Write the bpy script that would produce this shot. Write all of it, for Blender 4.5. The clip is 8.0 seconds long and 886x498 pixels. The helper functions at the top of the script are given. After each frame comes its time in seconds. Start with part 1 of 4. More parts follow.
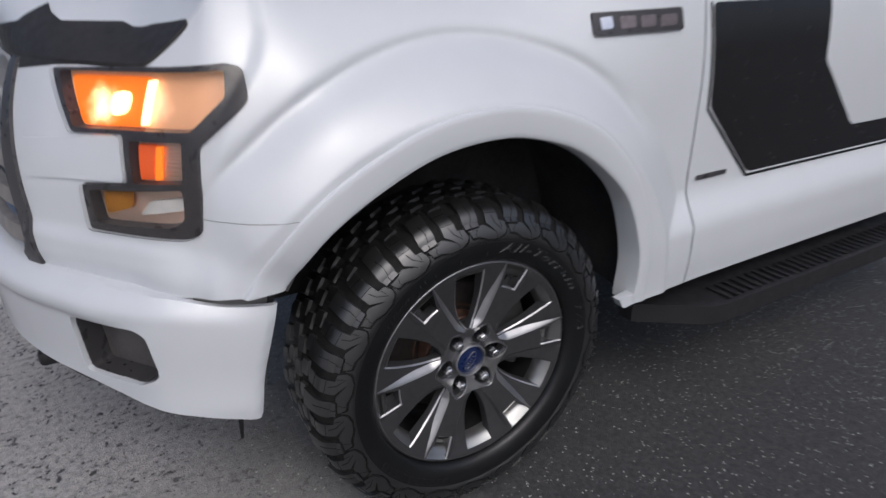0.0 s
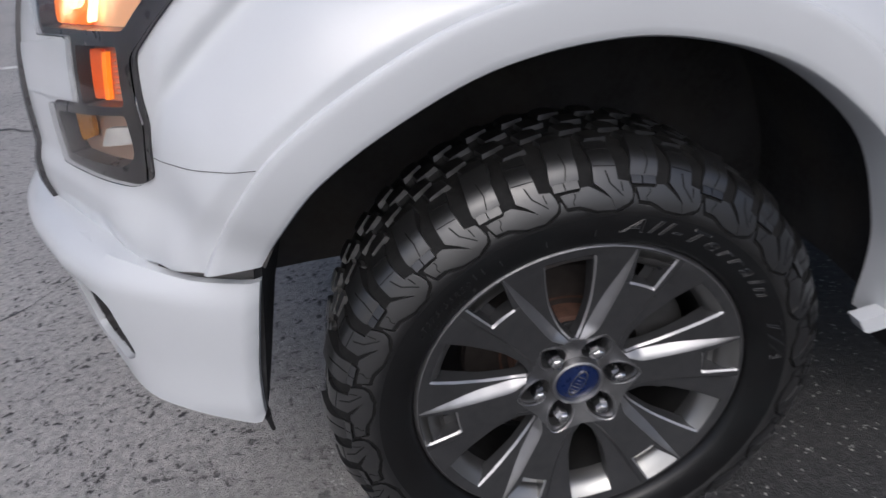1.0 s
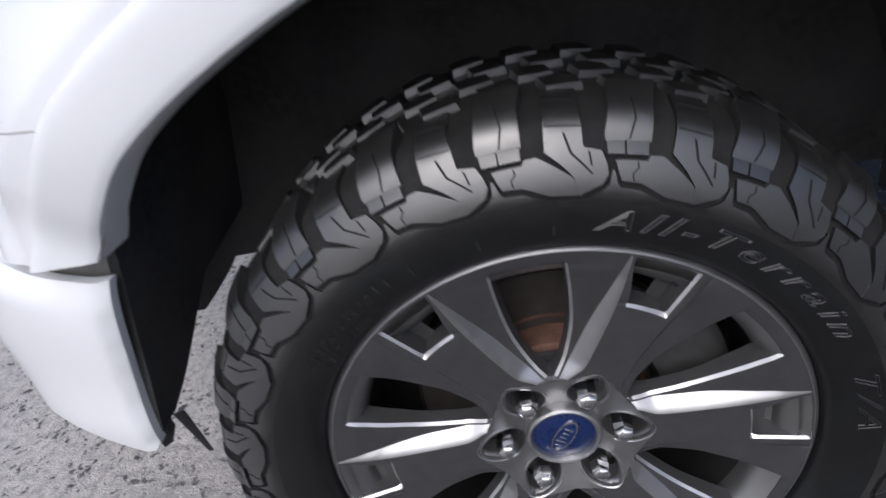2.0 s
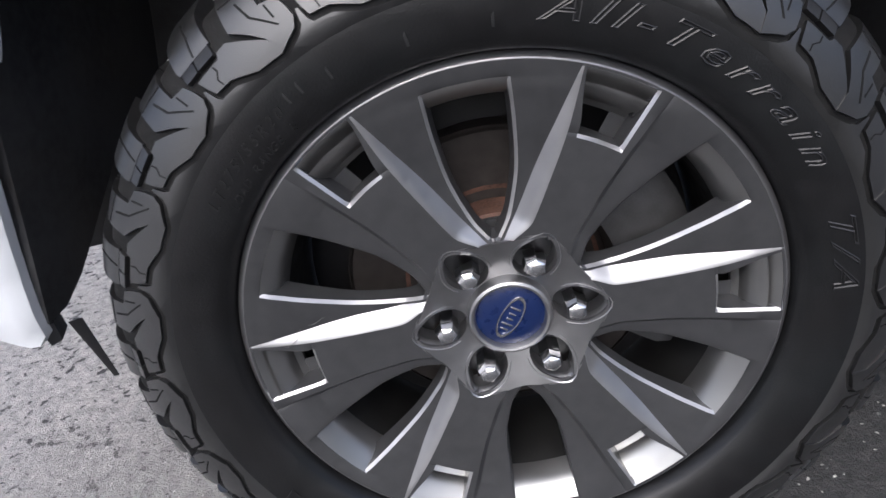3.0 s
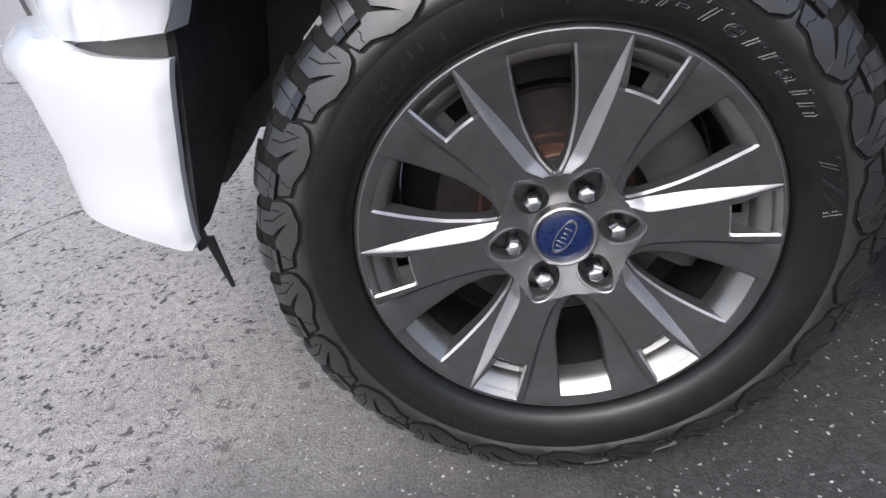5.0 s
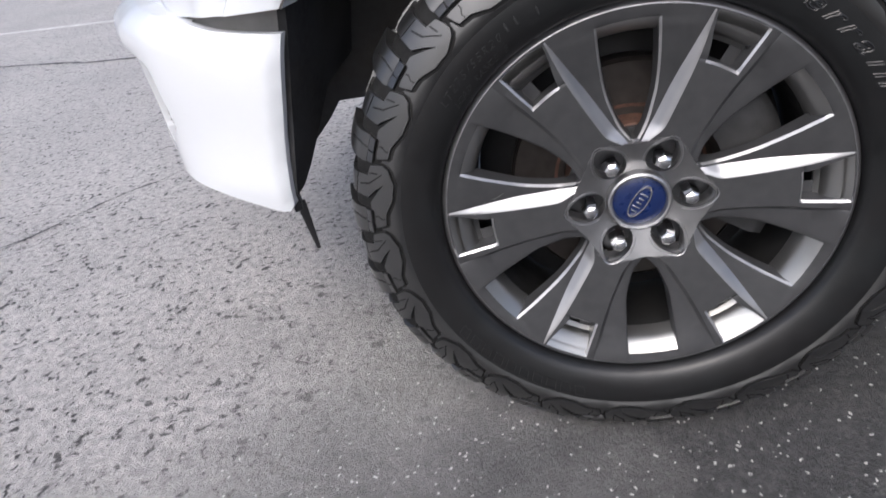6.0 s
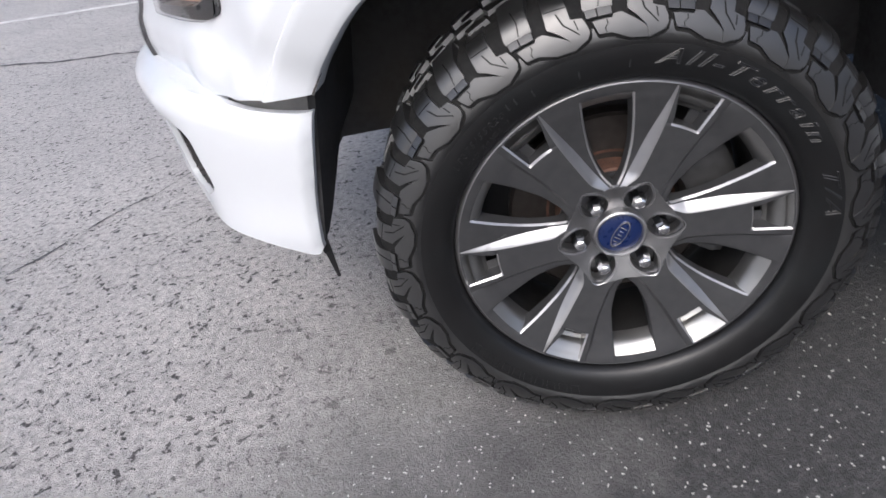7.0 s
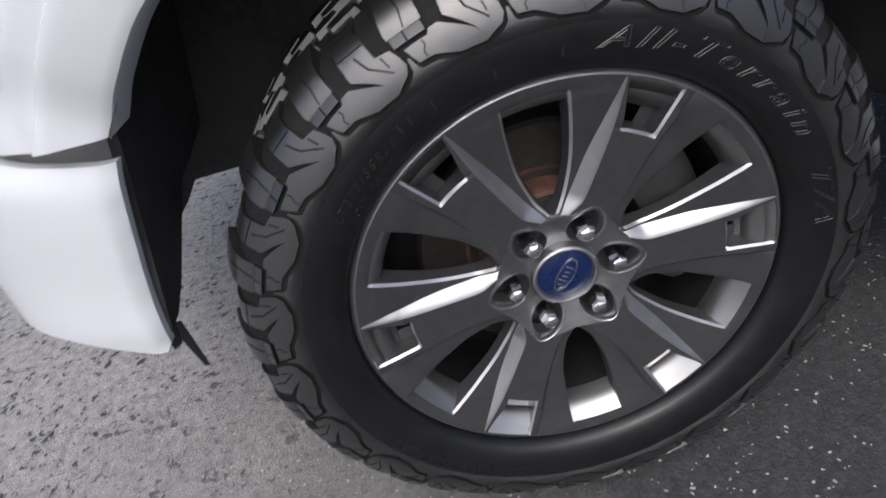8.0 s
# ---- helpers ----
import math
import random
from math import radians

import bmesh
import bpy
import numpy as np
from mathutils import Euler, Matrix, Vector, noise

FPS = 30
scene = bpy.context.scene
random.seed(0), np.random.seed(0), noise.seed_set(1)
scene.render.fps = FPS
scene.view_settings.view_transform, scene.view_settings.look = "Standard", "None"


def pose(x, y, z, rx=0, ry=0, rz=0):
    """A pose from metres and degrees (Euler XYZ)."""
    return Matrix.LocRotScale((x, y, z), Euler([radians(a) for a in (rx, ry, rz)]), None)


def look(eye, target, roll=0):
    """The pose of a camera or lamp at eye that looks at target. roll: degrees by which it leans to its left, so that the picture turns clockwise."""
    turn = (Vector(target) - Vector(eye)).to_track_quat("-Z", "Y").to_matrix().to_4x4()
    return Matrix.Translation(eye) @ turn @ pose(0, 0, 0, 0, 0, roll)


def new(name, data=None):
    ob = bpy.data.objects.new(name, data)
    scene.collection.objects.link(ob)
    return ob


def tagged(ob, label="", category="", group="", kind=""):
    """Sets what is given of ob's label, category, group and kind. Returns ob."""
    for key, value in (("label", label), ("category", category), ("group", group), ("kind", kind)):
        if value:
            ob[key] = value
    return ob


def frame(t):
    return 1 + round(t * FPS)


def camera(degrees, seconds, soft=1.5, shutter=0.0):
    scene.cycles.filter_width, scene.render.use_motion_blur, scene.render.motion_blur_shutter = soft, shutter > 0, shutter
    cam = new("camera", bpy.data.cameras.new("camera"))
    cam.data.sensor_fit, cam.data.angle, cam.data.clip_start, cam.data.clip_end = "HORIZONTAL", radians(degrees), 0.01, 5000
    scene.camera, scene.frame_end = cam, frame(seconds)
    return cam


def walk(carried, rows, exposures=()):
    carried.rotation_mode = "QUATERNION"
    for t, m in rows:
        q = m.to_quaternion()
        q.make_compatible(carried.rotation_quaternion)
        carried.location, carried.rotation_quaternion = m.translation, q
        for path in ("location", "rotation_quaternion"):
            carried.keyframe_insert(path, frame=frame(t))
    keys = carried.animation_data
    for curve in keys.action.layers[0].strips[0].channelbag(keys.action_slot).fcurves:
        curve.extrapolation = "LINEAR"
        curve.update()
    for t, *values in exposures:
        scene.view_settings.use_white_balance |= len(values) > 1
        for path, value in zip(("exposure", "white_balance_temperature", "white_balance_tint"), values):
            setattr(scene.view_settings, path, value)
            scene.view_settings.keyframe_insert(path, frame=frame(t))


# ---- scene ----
import itertools

cam = camera(67.92, 8.0, shutter=0.4)
ROWS = [
    (0.0, -0.7555, -1.1027, 1.2944, 66.091, 0.126, -31.023),
    (0.5, -0.4792, -0.8773, 1.2009, 61.822, 1.237, -21.672),
    (1.0, -0.2687, -0.7632, 1.1383, 60.102, 5.846, -8.743),
    (1.2, -0.2148, -0.7144, 1.1260, 59.673, 7.302, -5.236),
    (2.3, 0.0045, -0.5016, 0.9020, 59.658, 10.027, 2.629),
    (2.5, -0.0038, -0.5078, 0.8432, 60.669, 9.555, 2.102),
    (3.0, -0.0226, -0.5418, 0.7769, 62.475, 7.935, -0.549),
    (3.5, -0.0537, -0.6185, 0.7849, 64.394, 7.402, 0.374),
    (4.0, -0.0717, -0.6808, 0.7743, 63.446, 6.408, 1.075),
    (4.5, -0.0775, -0.7341, 0.7895, 62.165, 7.025, 2.258),
    (4.7, -0.0770, -0.7349, 0.7951, 61.701, 7.146, 2.116),
    (5.8, -0.1002, -0.7881, 0.8401, 61.258, 7.942, 4.641),
    (6.0, -0.1353, -0.8141, 0.8235, 60.337, 8.056, 5.447),
    (6.5, -0.1458, -0.8758, 0.8821, 58.790, 8.062, 4.410),
    (7.0, -0.1715, -0.8976, 1.0096, 56.726, 9.416, 1.418),
    (7.5, -0.1779, -0.7163, 0.8941, 55.113, 9.916, -4.764),
    (8.0, -0.1641, -0.6238, 0.9158, 55.457, 10.946, -9.213),
]
walk(cam, [(t, pose(x, y, z, rx, ry, rz)) for t, x, y, z, rx, ry, rz in ROWS], [(0.0, -0.12, 5750, 9), (1.0, 0.0, 5750, 9), (2.4, 0.85, 5700, 9), (4.0, 0.95, 5800, 9), (6.5, 0.95, 5850, 9), (7.2, 0.82, 5850, 9), (8.0, 0.53, 5800, 9)])

# ---- light ----
world = bpy.data.worlds.new("sky")
scene.world = world
world.use_nodes = True
wn = world.node_tree.nodes
sky = wn.new("ShaderNodeTexSky")
sky.sky_type = "NISHITA"
sky.sun_disc = False
sky.sun_elevation = radians(48)
sky.sun_rotation = radians(192)
sky.altitude = 100
sky.air_density = 0.7
sky.dust_density = 8.0
sky.ozone_density = 1.0
wn["Background"].inputs["Strength"].default_value = 0.13
world.node_tree.links.new(sky.outputs["Color"], wn["Background"].inputs["Color"])
sun = new("sun", bpy.data.lights.new("sun", "SUN"))
sun.data.energy = 0.2
sun.data.angle = radians(60)
sun.data.color = (1.0, 0.93, 0.85)
sun.matrix_world = look((-0.70, -3.27, 3.71), (0, 0, 0))


# ---- materials ----
def material(name, base, rough=0.5, metal=0.0, coat=0.0, vary=0.08, scale=30.0, bump=0.0, bump_scale=200.0, spec=0.5, dust=None, dust_scale=3.0, coat_rough=0.04):
    """Principled surface with colour and roughness varied at two scales and a fine relief."""
    m = bpy.data.materials.new(name)
    m.use_nodes = True
    nt = m.node_tree
    p = nt.nodes["Principled BSDF"]
    co = nt.nodes.new("ShaderNodeTexCoord").outputs["Object"]

    def noise_of(s, detail=4.0):
        n = nt.nodes.new("ShaderNodeTexNoise")
        n.inputs["Scale"].default_value, n.inputs["Detail"].default_value = s, detail
        nt.links.new(co, n.inputs["Vector"])
        return n.outputs["Fac"]

    def ramp(fac, lo, hi, a, b):
        r = nt.nodes.new("ShaderNodeMapRange")
        for k, v in zip(("From Min", "From Max", "To Min", "To Max"), (lo, hi, a, b)):
            r.inputs[k].default_value = v
        nt.links.new(fac, r.inputs["Value"])
        return r.outputs["Result"]

    def mix(fac, a, b, kind="MIX"):
        x = nt.nodes.new("ShaderNodeMix")
        x.data_type, x.blend_type = "RGBA", kind
        if isinstance(fac, float):
            x.inputs["Factor"].default_value = fac
        else:
            nt.links.new(fac, x.inputs["Factor"])
        for sock, v in ((x.inputs[6], a), (x.inputs[7], b)):
            if isinstance(v, tuple):
                sock.default_value = (*v, 1)
            else:
                nt.links.new(v, sock)
        return x.outputs[2]

    dark = tuple(c * (1 - vary * 2) for c in base)
    light = tuple(min(c * (1 + vary * 2), 0.95) for c in base)
    col = mix(ramp(noise_of(scale), 0.3, 0.7, 0, 1), dark, light)
    col = mix(ramp(noise_of(scale * 9, 2.0), 0.35, 0.65, 0, vary * 2), col, light)
    if dust:
        col = mix(ramp(noise_of(dust_scale, 6.0), 0.45, 0.75, 0, 0.6), col, dust)
    nt.links.new(col, p.inputs["Base Color"])
    nt.links.new(ramp(noise_of(scale * 2), 0.3, 0.7, max(rough * 0.85, 0.02), min(rough * 1.15, 1)), p.inputs["Roughness"])
    p.inputs["Metallic"].default_value = metal
    p.inputs["Coat Weight"].default_value = coat
    p.inputs["Coat Roughness"].default_value = coat_rough
    p.inputs["Specular IOR Level"].default_value = spec
    if bump:
        b = nt.nodes.new("ShaderNodeBump")
        b.inputs["Strength"].default_value, b.inputs["Distance"].default_value = bump, 0.001
        nt.links.new(noise_of(bump_scale, 5.0), b.inputs["Height"])
        nt.links.new(b.outputs["Normal"], p.inputs["Normal"])
    return m


def glowing(name, colour, strength, centre=None, reach=0.08, hot=(1.0, 0.8, 0.4), peak=3.0):
    """A lit surface; with a centre, a bulb's falloff is painted into its emission."""
    m = bpy.data.materials.new(name)
    m.use_nodes = True
    nt = m.node_tree
    p = nt.nodes["Principled BSDF"]
    p.inputs["Base Color"].default_value = (*colour, 1)
    p.inputs["Emission Color"].default_value = (*colour, 1)
    p.inputs["Emission Strength"].default_value = strength
    if centre:
        co = nt.nodes.new("ShaderNodeTexCoord").outputs["Object"]
        n = nt.nodes.new("ShaderNodeTexNoise")
        n.inputs["Scale"].default_value, n.inputs["Detail"].default_value = 34.0, 3.0
        nt.links.new(co, n.inputs["Vector"])
        away = nt.nodes.new("ShaderNodeVectorMath")
        away.operation = "DISTANCE"
        nt.links.new(co, away.inputs[0])
        away.inputs[1].default_value = centre
        rough_edge = nt.nodes.new("ShaderNodeMath")
        rough_edge.operation = "MULTIPLY_ADD"
        nt.links.new(n.outputs["Fac"], rough_edge.inputs[0])
        rough_edge.inputs[1].default_value = reach * 0.9
        nt.links.new(away.outputs["Value"], rough_edge.inputs[2])
        r = nt.nodes.new("ShaderNodeMapRange")
        r.interpolation_type = "SMOOTHSTEP"
        for k, v in zip(("From Min", "From Max", "To Min", "To Max"), (reach * 0.55, reach * 1.5, 1.0, 0.0)):
            r.inputs[k].default_value = v
        nt.links.new(rough_edge.outputs[0], r.inputs["Value"])
        x = nt.nodes.new("ShaderNodeMix")
        x.data_type = "RGBA"
        nt.links.new(r.outputs["Result"], x.inputs["Factor"])
        x.inputs[6].default_value, x.inputs[7].default_value = (*colour, 1), (*hot, 1)
        nt.links.new(x.outputs[2], p.inputs["Emission Color"])
        q = nt.nodes.new("ShaderNodeMapRange")
        for k, v in zip(("From Min", "From Max", "To Min", "To Max"), (0, 1, strength, peak)):
            q.inputs[k].default_value = v
        nt.links.new(r.outputs["Result"], q.inputs["Value"])
        nt.links.new(q.outputs["Result"], p.inputs["Emission Strength"])
    return m


def clear(name, colour, rough=0.02):
    m = bpy.data.materials.new(name)
    m.use_nodes = True
    p = m.node_tree.nodes["Principled BSDF"]
    p.inputs["Base Color"].default_value = (*colour, 1)
    p.inputs["Transmission Weight"].default_value = 1.0
    p.inputs["Roughness"].default_value = rough
    p.inputs["IOR"].default_value = 1.2
    return m


WHITE = material("white_paint", (0.59, 0.612, 0.635), 0.34, coat=0.7, vary=0.01, scale=6)
BLACK = material("black_plastic", (0.014, 0.014, 0.0155), 0.55, vary=0.12, scale=14, bump=0.25, bump_scale=900)
LINER = material("felt_liner", (0.036, 0.036, 0.037), 0.95, vary=0.25, scale=9, bump=0.5, bump_scale=400, spec=0.2, dust=(0.075, 0.066, 0.054), dust_scale=4)
DECAL = material("satin_black_film", (0.012, 0.012, 0.013), 0.24, vary=0.08, scale=20)
BEZEL = material("dark_grey_bezel", (0.045, 0.043, 0.045), 0.3, vary=0.08, scale=20)
RUBBER = material("tyre_rubber", (0.0034, 0.0034, 0.0038), 0.40, vary=0.2, scale=25, bump=0.3, bump_scale=500, spec=0.55, dust=(0.006, 0.008, 0.0085), dust_scale=9)
VOID = material("tread_void_rubber", (0.0065, 0.0065, 0.0065), 0.8, vary=0.3, scale=30, bump=0.4, bump_scale=300, spec=0.25)
TREAD = material("tread_rubber", (0.0055, 0.0056, 0.0058), 0.40, vary=0.25, scale=40, bump=0.2, bump_scale=700, spec=1.0, dust=(0.010, 0.010, 0.010), dust_scale=14, coat=0.6, coat_rough=0.34)
LETTER = material("raised_rubber", (0.014, 0.014, 0.0145), 0.40, vary=0.15, scale=40, bump=0.2, bump_scale=500)
SPOKE = material("dark_grey_wheel_paint", (0.098, 0.099, 0.103), 0.37, metal=0.7, vary=0.04, scale=60, bump=0.05, bump_scale=1500)
MACHINED = material("machined_aluminium", (0.39, 0.39, 0.395), 0.43, metal=1.0, vary=0.03, scale=50, bump=0.06, bump_scale=1800)
SILVER = material("silver_barrel_paint", (0.36, 0.36, 0.352), 0.38, metal=0.95, vary=0.02, scale=20)
LIPGREY = material("satin_lip_metal", (0.27, 0.27, 0.28), 0.36, metal=0.85, vary=0.01, scale=40)
# Barrel colour darkened for the shade deep behind the spokes.
BARREL_DARK = material("shaded_barrel_paint", (0.020, 0.020, 0.020), 0.5, metal=0.4, vary=0.15, scale=30)
FILLER = material("grey_plastic", (0.24, 0.232, 0.225), 0.35, vary=0.08, scale=25, bump=0.2, bump_scale=700)
HUBGREY = material("polished_grey_hub", (0.26, 0.26, 0.265), 0.34, metal=0.9, vary=0.05, scale=40)
EDGE = material("machined_edge", (0.46, 0.46, 0.465), 0.42, metal=0.85, vary=0.03, scale=50)
CHROME = material("chrome", (0.86, 0.86, 0.87), 0.07, metal=1.0, vary=0.02, scale=40)
RUST = material("rusty_iron", (0.115, 0.062, 0.045), 0.75, metal=0.2, vary=0.25, scale=45, bump=0.5, bump_scale=300)
IRON = material("worn_iron", (0.048, 0.042, 0.039), 0.5, metal=0.4, vary=0.12, scale=60)
CALIPER = material("cast_aluminium", (0.06, 0.06, 0.061), 0.5, metal=0.4, vary=0.12, scale=50, bump=0.3, bump_scale=400)
BADGE_GREY = material("dull_badge_metal", (0.20, 0.17, 0.175), 0.4, metal=0.6, vary=0.1, scale=60)
SLAT = material("dull_grille_slat", (0.30, 0.28, 0.26), 0.4, metal=0.5, vary=0.1, scale=30)
MATTE = material("matte_black_film", (0.022, 0.0205, 0.0200), 0.55, vary=0.12, scale=25, bump=0.1, bump_scale=900)
POCKET_GREY = material("dusty_pocket_plastic", (0.085, 0.080, 0.078), 0.5, vary=0.2, scale=12, bump=0.2, bump_scale=600)
BLUE = material("blue_enamel", (0.004, 0.013, 0.065), 0.3, coat=0.4, vary=0.05, scale=60)
# Peach tint puts the amber lamp's reflection into the metal's colour.
REFLECTOR = material("lamp_reflector", (0.80, 0.60, 0.47), 0.45, metal=0.9, vary=0.03, scale=30)
AMBER = material("amber_reflector", (0.42, 0.17, 0.008), 0.3, vary=0.05, scale=60)
LENS = clear("clear_lens", (0.88, 0.87, 0.86))
GLOW_HOT = glowing("lit_bulb", (1.0, 0.72, 0.34), 2.6)
GLOW_AMBER = glowing("lit_amber_guide", (1.0, 0.22, 0.01), 0.9)
GLOW_RED = glowing("lit_side_marker", (0.9, 0.13, 0.02), 0.22)


def asphalt():
    m = bpy.data.materials.new("asphalt")
    m.use_nodes = True
    nt = m.node_tree
    p = nt.nodes["Principled BSDF"]
    co = nt.nodes.new("ShaderNodeTexCoord").outputs["Object"]

    def node(kind, **inputs):
        n = nt.nodes.new(kind)
        for k, v in inputs.items():
            n.inputs[k.replace("_", " ")].default_value = v
        return n

    def tex(kind, scale, out, **extra):
        n = node(kind, Scale=scale, **extra)
        nt.links.new(co, n.inputs["Vector"])
        return n.outputs[out]

    def ramp(fac, lo, hi, a, b):
        r = node("ShaderNodeMapRange", From_Min=lo, From_Max=hi, To_Min=a, To_Max=b)
        nt.links.new(fac, r.inputs["Value"])
        return r.outputs["Result"]

    def mix(fac, a, b, kind="MIX"):
        x = nt.nodes.new("ShaderNodeMix")
        x.data_type, x.blend_type = "RGBA", kind
        nt.links.new(fac, x.inputs["Factor"])
        for sock, v in ((x.inputs[6], a), (x.inputs[7], b)):
            if isinstance(v, tuple):
                sock.default_value = (*v, 1)
            else:
                nt.links.new(v, sock)
        return x.outputs[2]

    def times(a, b):
        n = nt.nodes.new("ShaderNodeMath")
        n.operation = "MULTIPLY"
        nt.links.new(a, n.inputs[0])
        nt.links.new(b, n.inputs[1])
        return n.outputs[0]

    wide = tex("ShaderNodeTexNoise", 1.3, "Fac", Detail=5.0)
    grain = tex("ShaderNodeTexNoise", 260.0, "Fac", Detail=3.0)
    mid = tex("ShaderNodeTexNoise", 60.0, "Fac", Detail=4.0)
    stones = nt.nodes.new("ShaderNodeTexVoronoi")
    stones.inputs["Scale"].default_value = 130.0
    shake = nt.nodes.new("ShaderNodeTexNoise")
    shake.inputs["Scale"].default_value, shake.inputs["Detail"].default_value = 90.0, 2.0
    nt.links.new(co, shake.inputs["Vector"])
    moved = nt.nodes.new("ShaderNodeVectorMath")
    moved.operation = "MULTIPLY_ADD"
    nt.links.new(shake.outputs["Color"], moved.inputs[0])
    moved.inputs[1].default_value = (0.012, 0.012, 0.012)
    nt.links.new(co, moved.inputs[2])
    nt.links.new(moved.outputs[0], stones.inputs["Vector"])
    pick = nt.nodes.new("ShaderNodeSeparateColor")
    nt.links.new(stones.outputs["Color"], pick.inputs["Color"])
    base = mix(ramp(wide, 0.3, 0.7, 0, 1), (0.45, 0.436, 0.416), (0.58, 0.562, 0.535))
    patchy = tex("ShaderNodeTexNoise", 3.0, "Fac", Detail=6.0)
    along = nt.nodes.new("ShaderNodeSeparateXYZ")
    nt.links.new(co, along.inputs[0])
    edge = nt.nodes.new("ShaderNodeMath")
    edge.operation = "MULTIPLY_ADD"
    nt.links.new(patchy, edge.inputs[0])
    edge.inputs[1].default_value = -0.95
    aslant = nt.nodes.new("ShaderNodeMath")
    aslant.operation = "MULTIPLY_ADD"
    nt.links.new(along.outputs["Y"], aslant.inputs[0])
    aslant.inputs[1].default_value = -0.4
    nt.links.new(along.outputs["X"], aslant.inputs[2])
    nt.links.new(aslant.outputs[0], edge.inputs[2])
    # Darker speckled asphalt towards +x, with the truck's soft shade painted in.
    patch_shade = ramp(edge.outputs[0], -1.52, -0.46, 0, 1)
    base = mix(patch_shade, base, (0.038, 0.038, 0.0388))
    clumps = tex("ShaderNodeTexNoise", 48.0, "Fac", Detail=5.0, Roughness=0.6)
    base = mix(times(ramp(clumps, 0.36, 0.58, 0.5, 0), ramp(patch_shade, 0, 1, 1, 0.4)), base, (0.11, 0.107, 0.105))
    base = mix(ramp(grain, 0.35, 0.65, 0, 0.20), base, (0.05, 0.048, 0.046))
    base = mix(times(ramp(pick.outputs["Red"], 0.3, 1.0, 0, 0.28), ramp(patch_shade, 0, 1, 1, 0.25)), base, (0.42, 0.41, 0.40))
    rare = nt.nodes.new("ShaderNodeMath")
    rare.operation = "MULTIPLY_ADD"
    nt.links.new(patch_shade, rare.inputs[0])
    rare.inputs[1].default_value = 0.05
    nt.links.new(pick.outputs["Green"], rare.inputs[2])
    speck = times(ramp(rare.outputs[0], 0.955, 0.968, 0, 1), ramp(stones.outputs["Distance"], 0.26, 0.40, 1, 0))
    base = mix(speck, base, (0.62, 0.61, 0.58))
    chips = nt.nodes.new("ShaderNodeTexVoronoi")
    chips.inputs["Scale"].default_value = 62.0
    nt.links.new(moved.outputs[0], chips.inputs["Vector"])
    choice = nt.nodes.new("ShaderNodeSeparateColor")
    nt.links.new(chips.outputs["Color"], choice.inputs["Color"])
    ragged = nt.nodes.new("ShaderNodeMath")
    ragged.operation = "MULTIPLY_ADD"
    nt.links.new(grain, ragged.inputs[0])
    ragged.inputs[1].default_value = 0.30
    nt.links.new(chips.outputs["Distance"], ragged.inputs[2])
    chip = times(ramp(choice.outputs["Blue"], 0.845, 0.865, 0, 1), ramp(ragged.outputs[0], 0.27, 0.36, 0.9, 0))
    base = mix(times(chip, ramp(patch_shade, 0.02, 0.4, 0.4, 1)), base, (0.66, 0.65, 0.63))
    blots = tex("ShaderNodeTexNoise", 56.0, "Fac", Detail=4.0, Roughness=0.55, Distortion=0.5)
    coarse = tex("ShaderNodeTexNoise", 17.0, "Fac", Detail=3.0)
    uneven = nt.nodes.new("ShaderNodeMath")
    uneven.operation = "MULTIPLY_ADD"
    nt.links.new(coarse, uneven.inputs[0])
    uneven.inputs[1].default_value = 0.45
    nt.links.new(blots, uneven.inputs[2])
    pit = ramp(uneven.outputs[0], 0.805, 0.885, 0, 0.92)
    worn = ramp(patch_shade, 0.0, 0.7, 1, 0.1)
    pit = times(pit, worn)
    base = mix(pit, base, (0.022, 0.021, 0.021))
    nt.links.new(base, p.inputs["Base Color"])
    nt.links.new(ramp(mid, 0.3, 0.7, 0.50, 0.72), p.inputs["Roughness"])
    height = nt.nodes.new("ShaderNodeMath")
    height.operation = "SUBTRACT"
    rough_top = tex("ShaderNodeTexNoise", 150.0, "Fac", Detail=6.0, Roughness=0.65)
    nt.links.new(ramp(rough_top, 0.25, 0.75, 0.0, 1.6), height.inputs[0])
    deep = nt.nodes.new("ShaderNodeMath")
    deep.operation = "MULTIPLY"
    nt.links.new(pit, deep.inputs[0])
    deep.inputs[1].default_value = 2.0
    nt.links.new(deep.outputs[0], height.inputs[1])
    b = node("ShaderNodeBump", Strength=0.85, Distance=0.0035)
    nt.links.new(height.outputs[0], b.inputs["Height"])
    nt.links.new(b.outputs["Normal"], p.inputs["Normal"])
    return m


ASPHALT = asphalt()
LINE_PAINT = material("worn_road_paint", (0.62, 0.62, 0.60), 0.7, vary=0.1, scale=20, bump=0.4, bump_scale=200, dust=(0.2, 0.2, 0.19), dust_scale=6)
SEAL = material("crack_filler", (0.085, 0.083, 0.08), 0.6, vary=0.2, scale=30)


# ---- mesh helpers ----
def part(name, bm, mat, parent=None, label="", smooth=40):
    """Links a bmesh as one mesh object under a thing or a part."""
    bmesh.ops.recalc_face_normals(bm, faces=bm.faces)
    me = bpy.data.meshes.new(name)
    bm.to_mesh(me)
    bm.free()
    for m in mat if isinstance(mat, (list, tuple)) else [mat]:
        me.materials.append(m)
    me.polygons.foreach_set("use_smooth", [True] * len(me.polygons))
    me.set_sharp_from_angle(angle=radians(smooth))
    ob = new(name, me)
    if parent:
        ob.parent = parent
    if label:
        tagged(ob, label)
    return ob


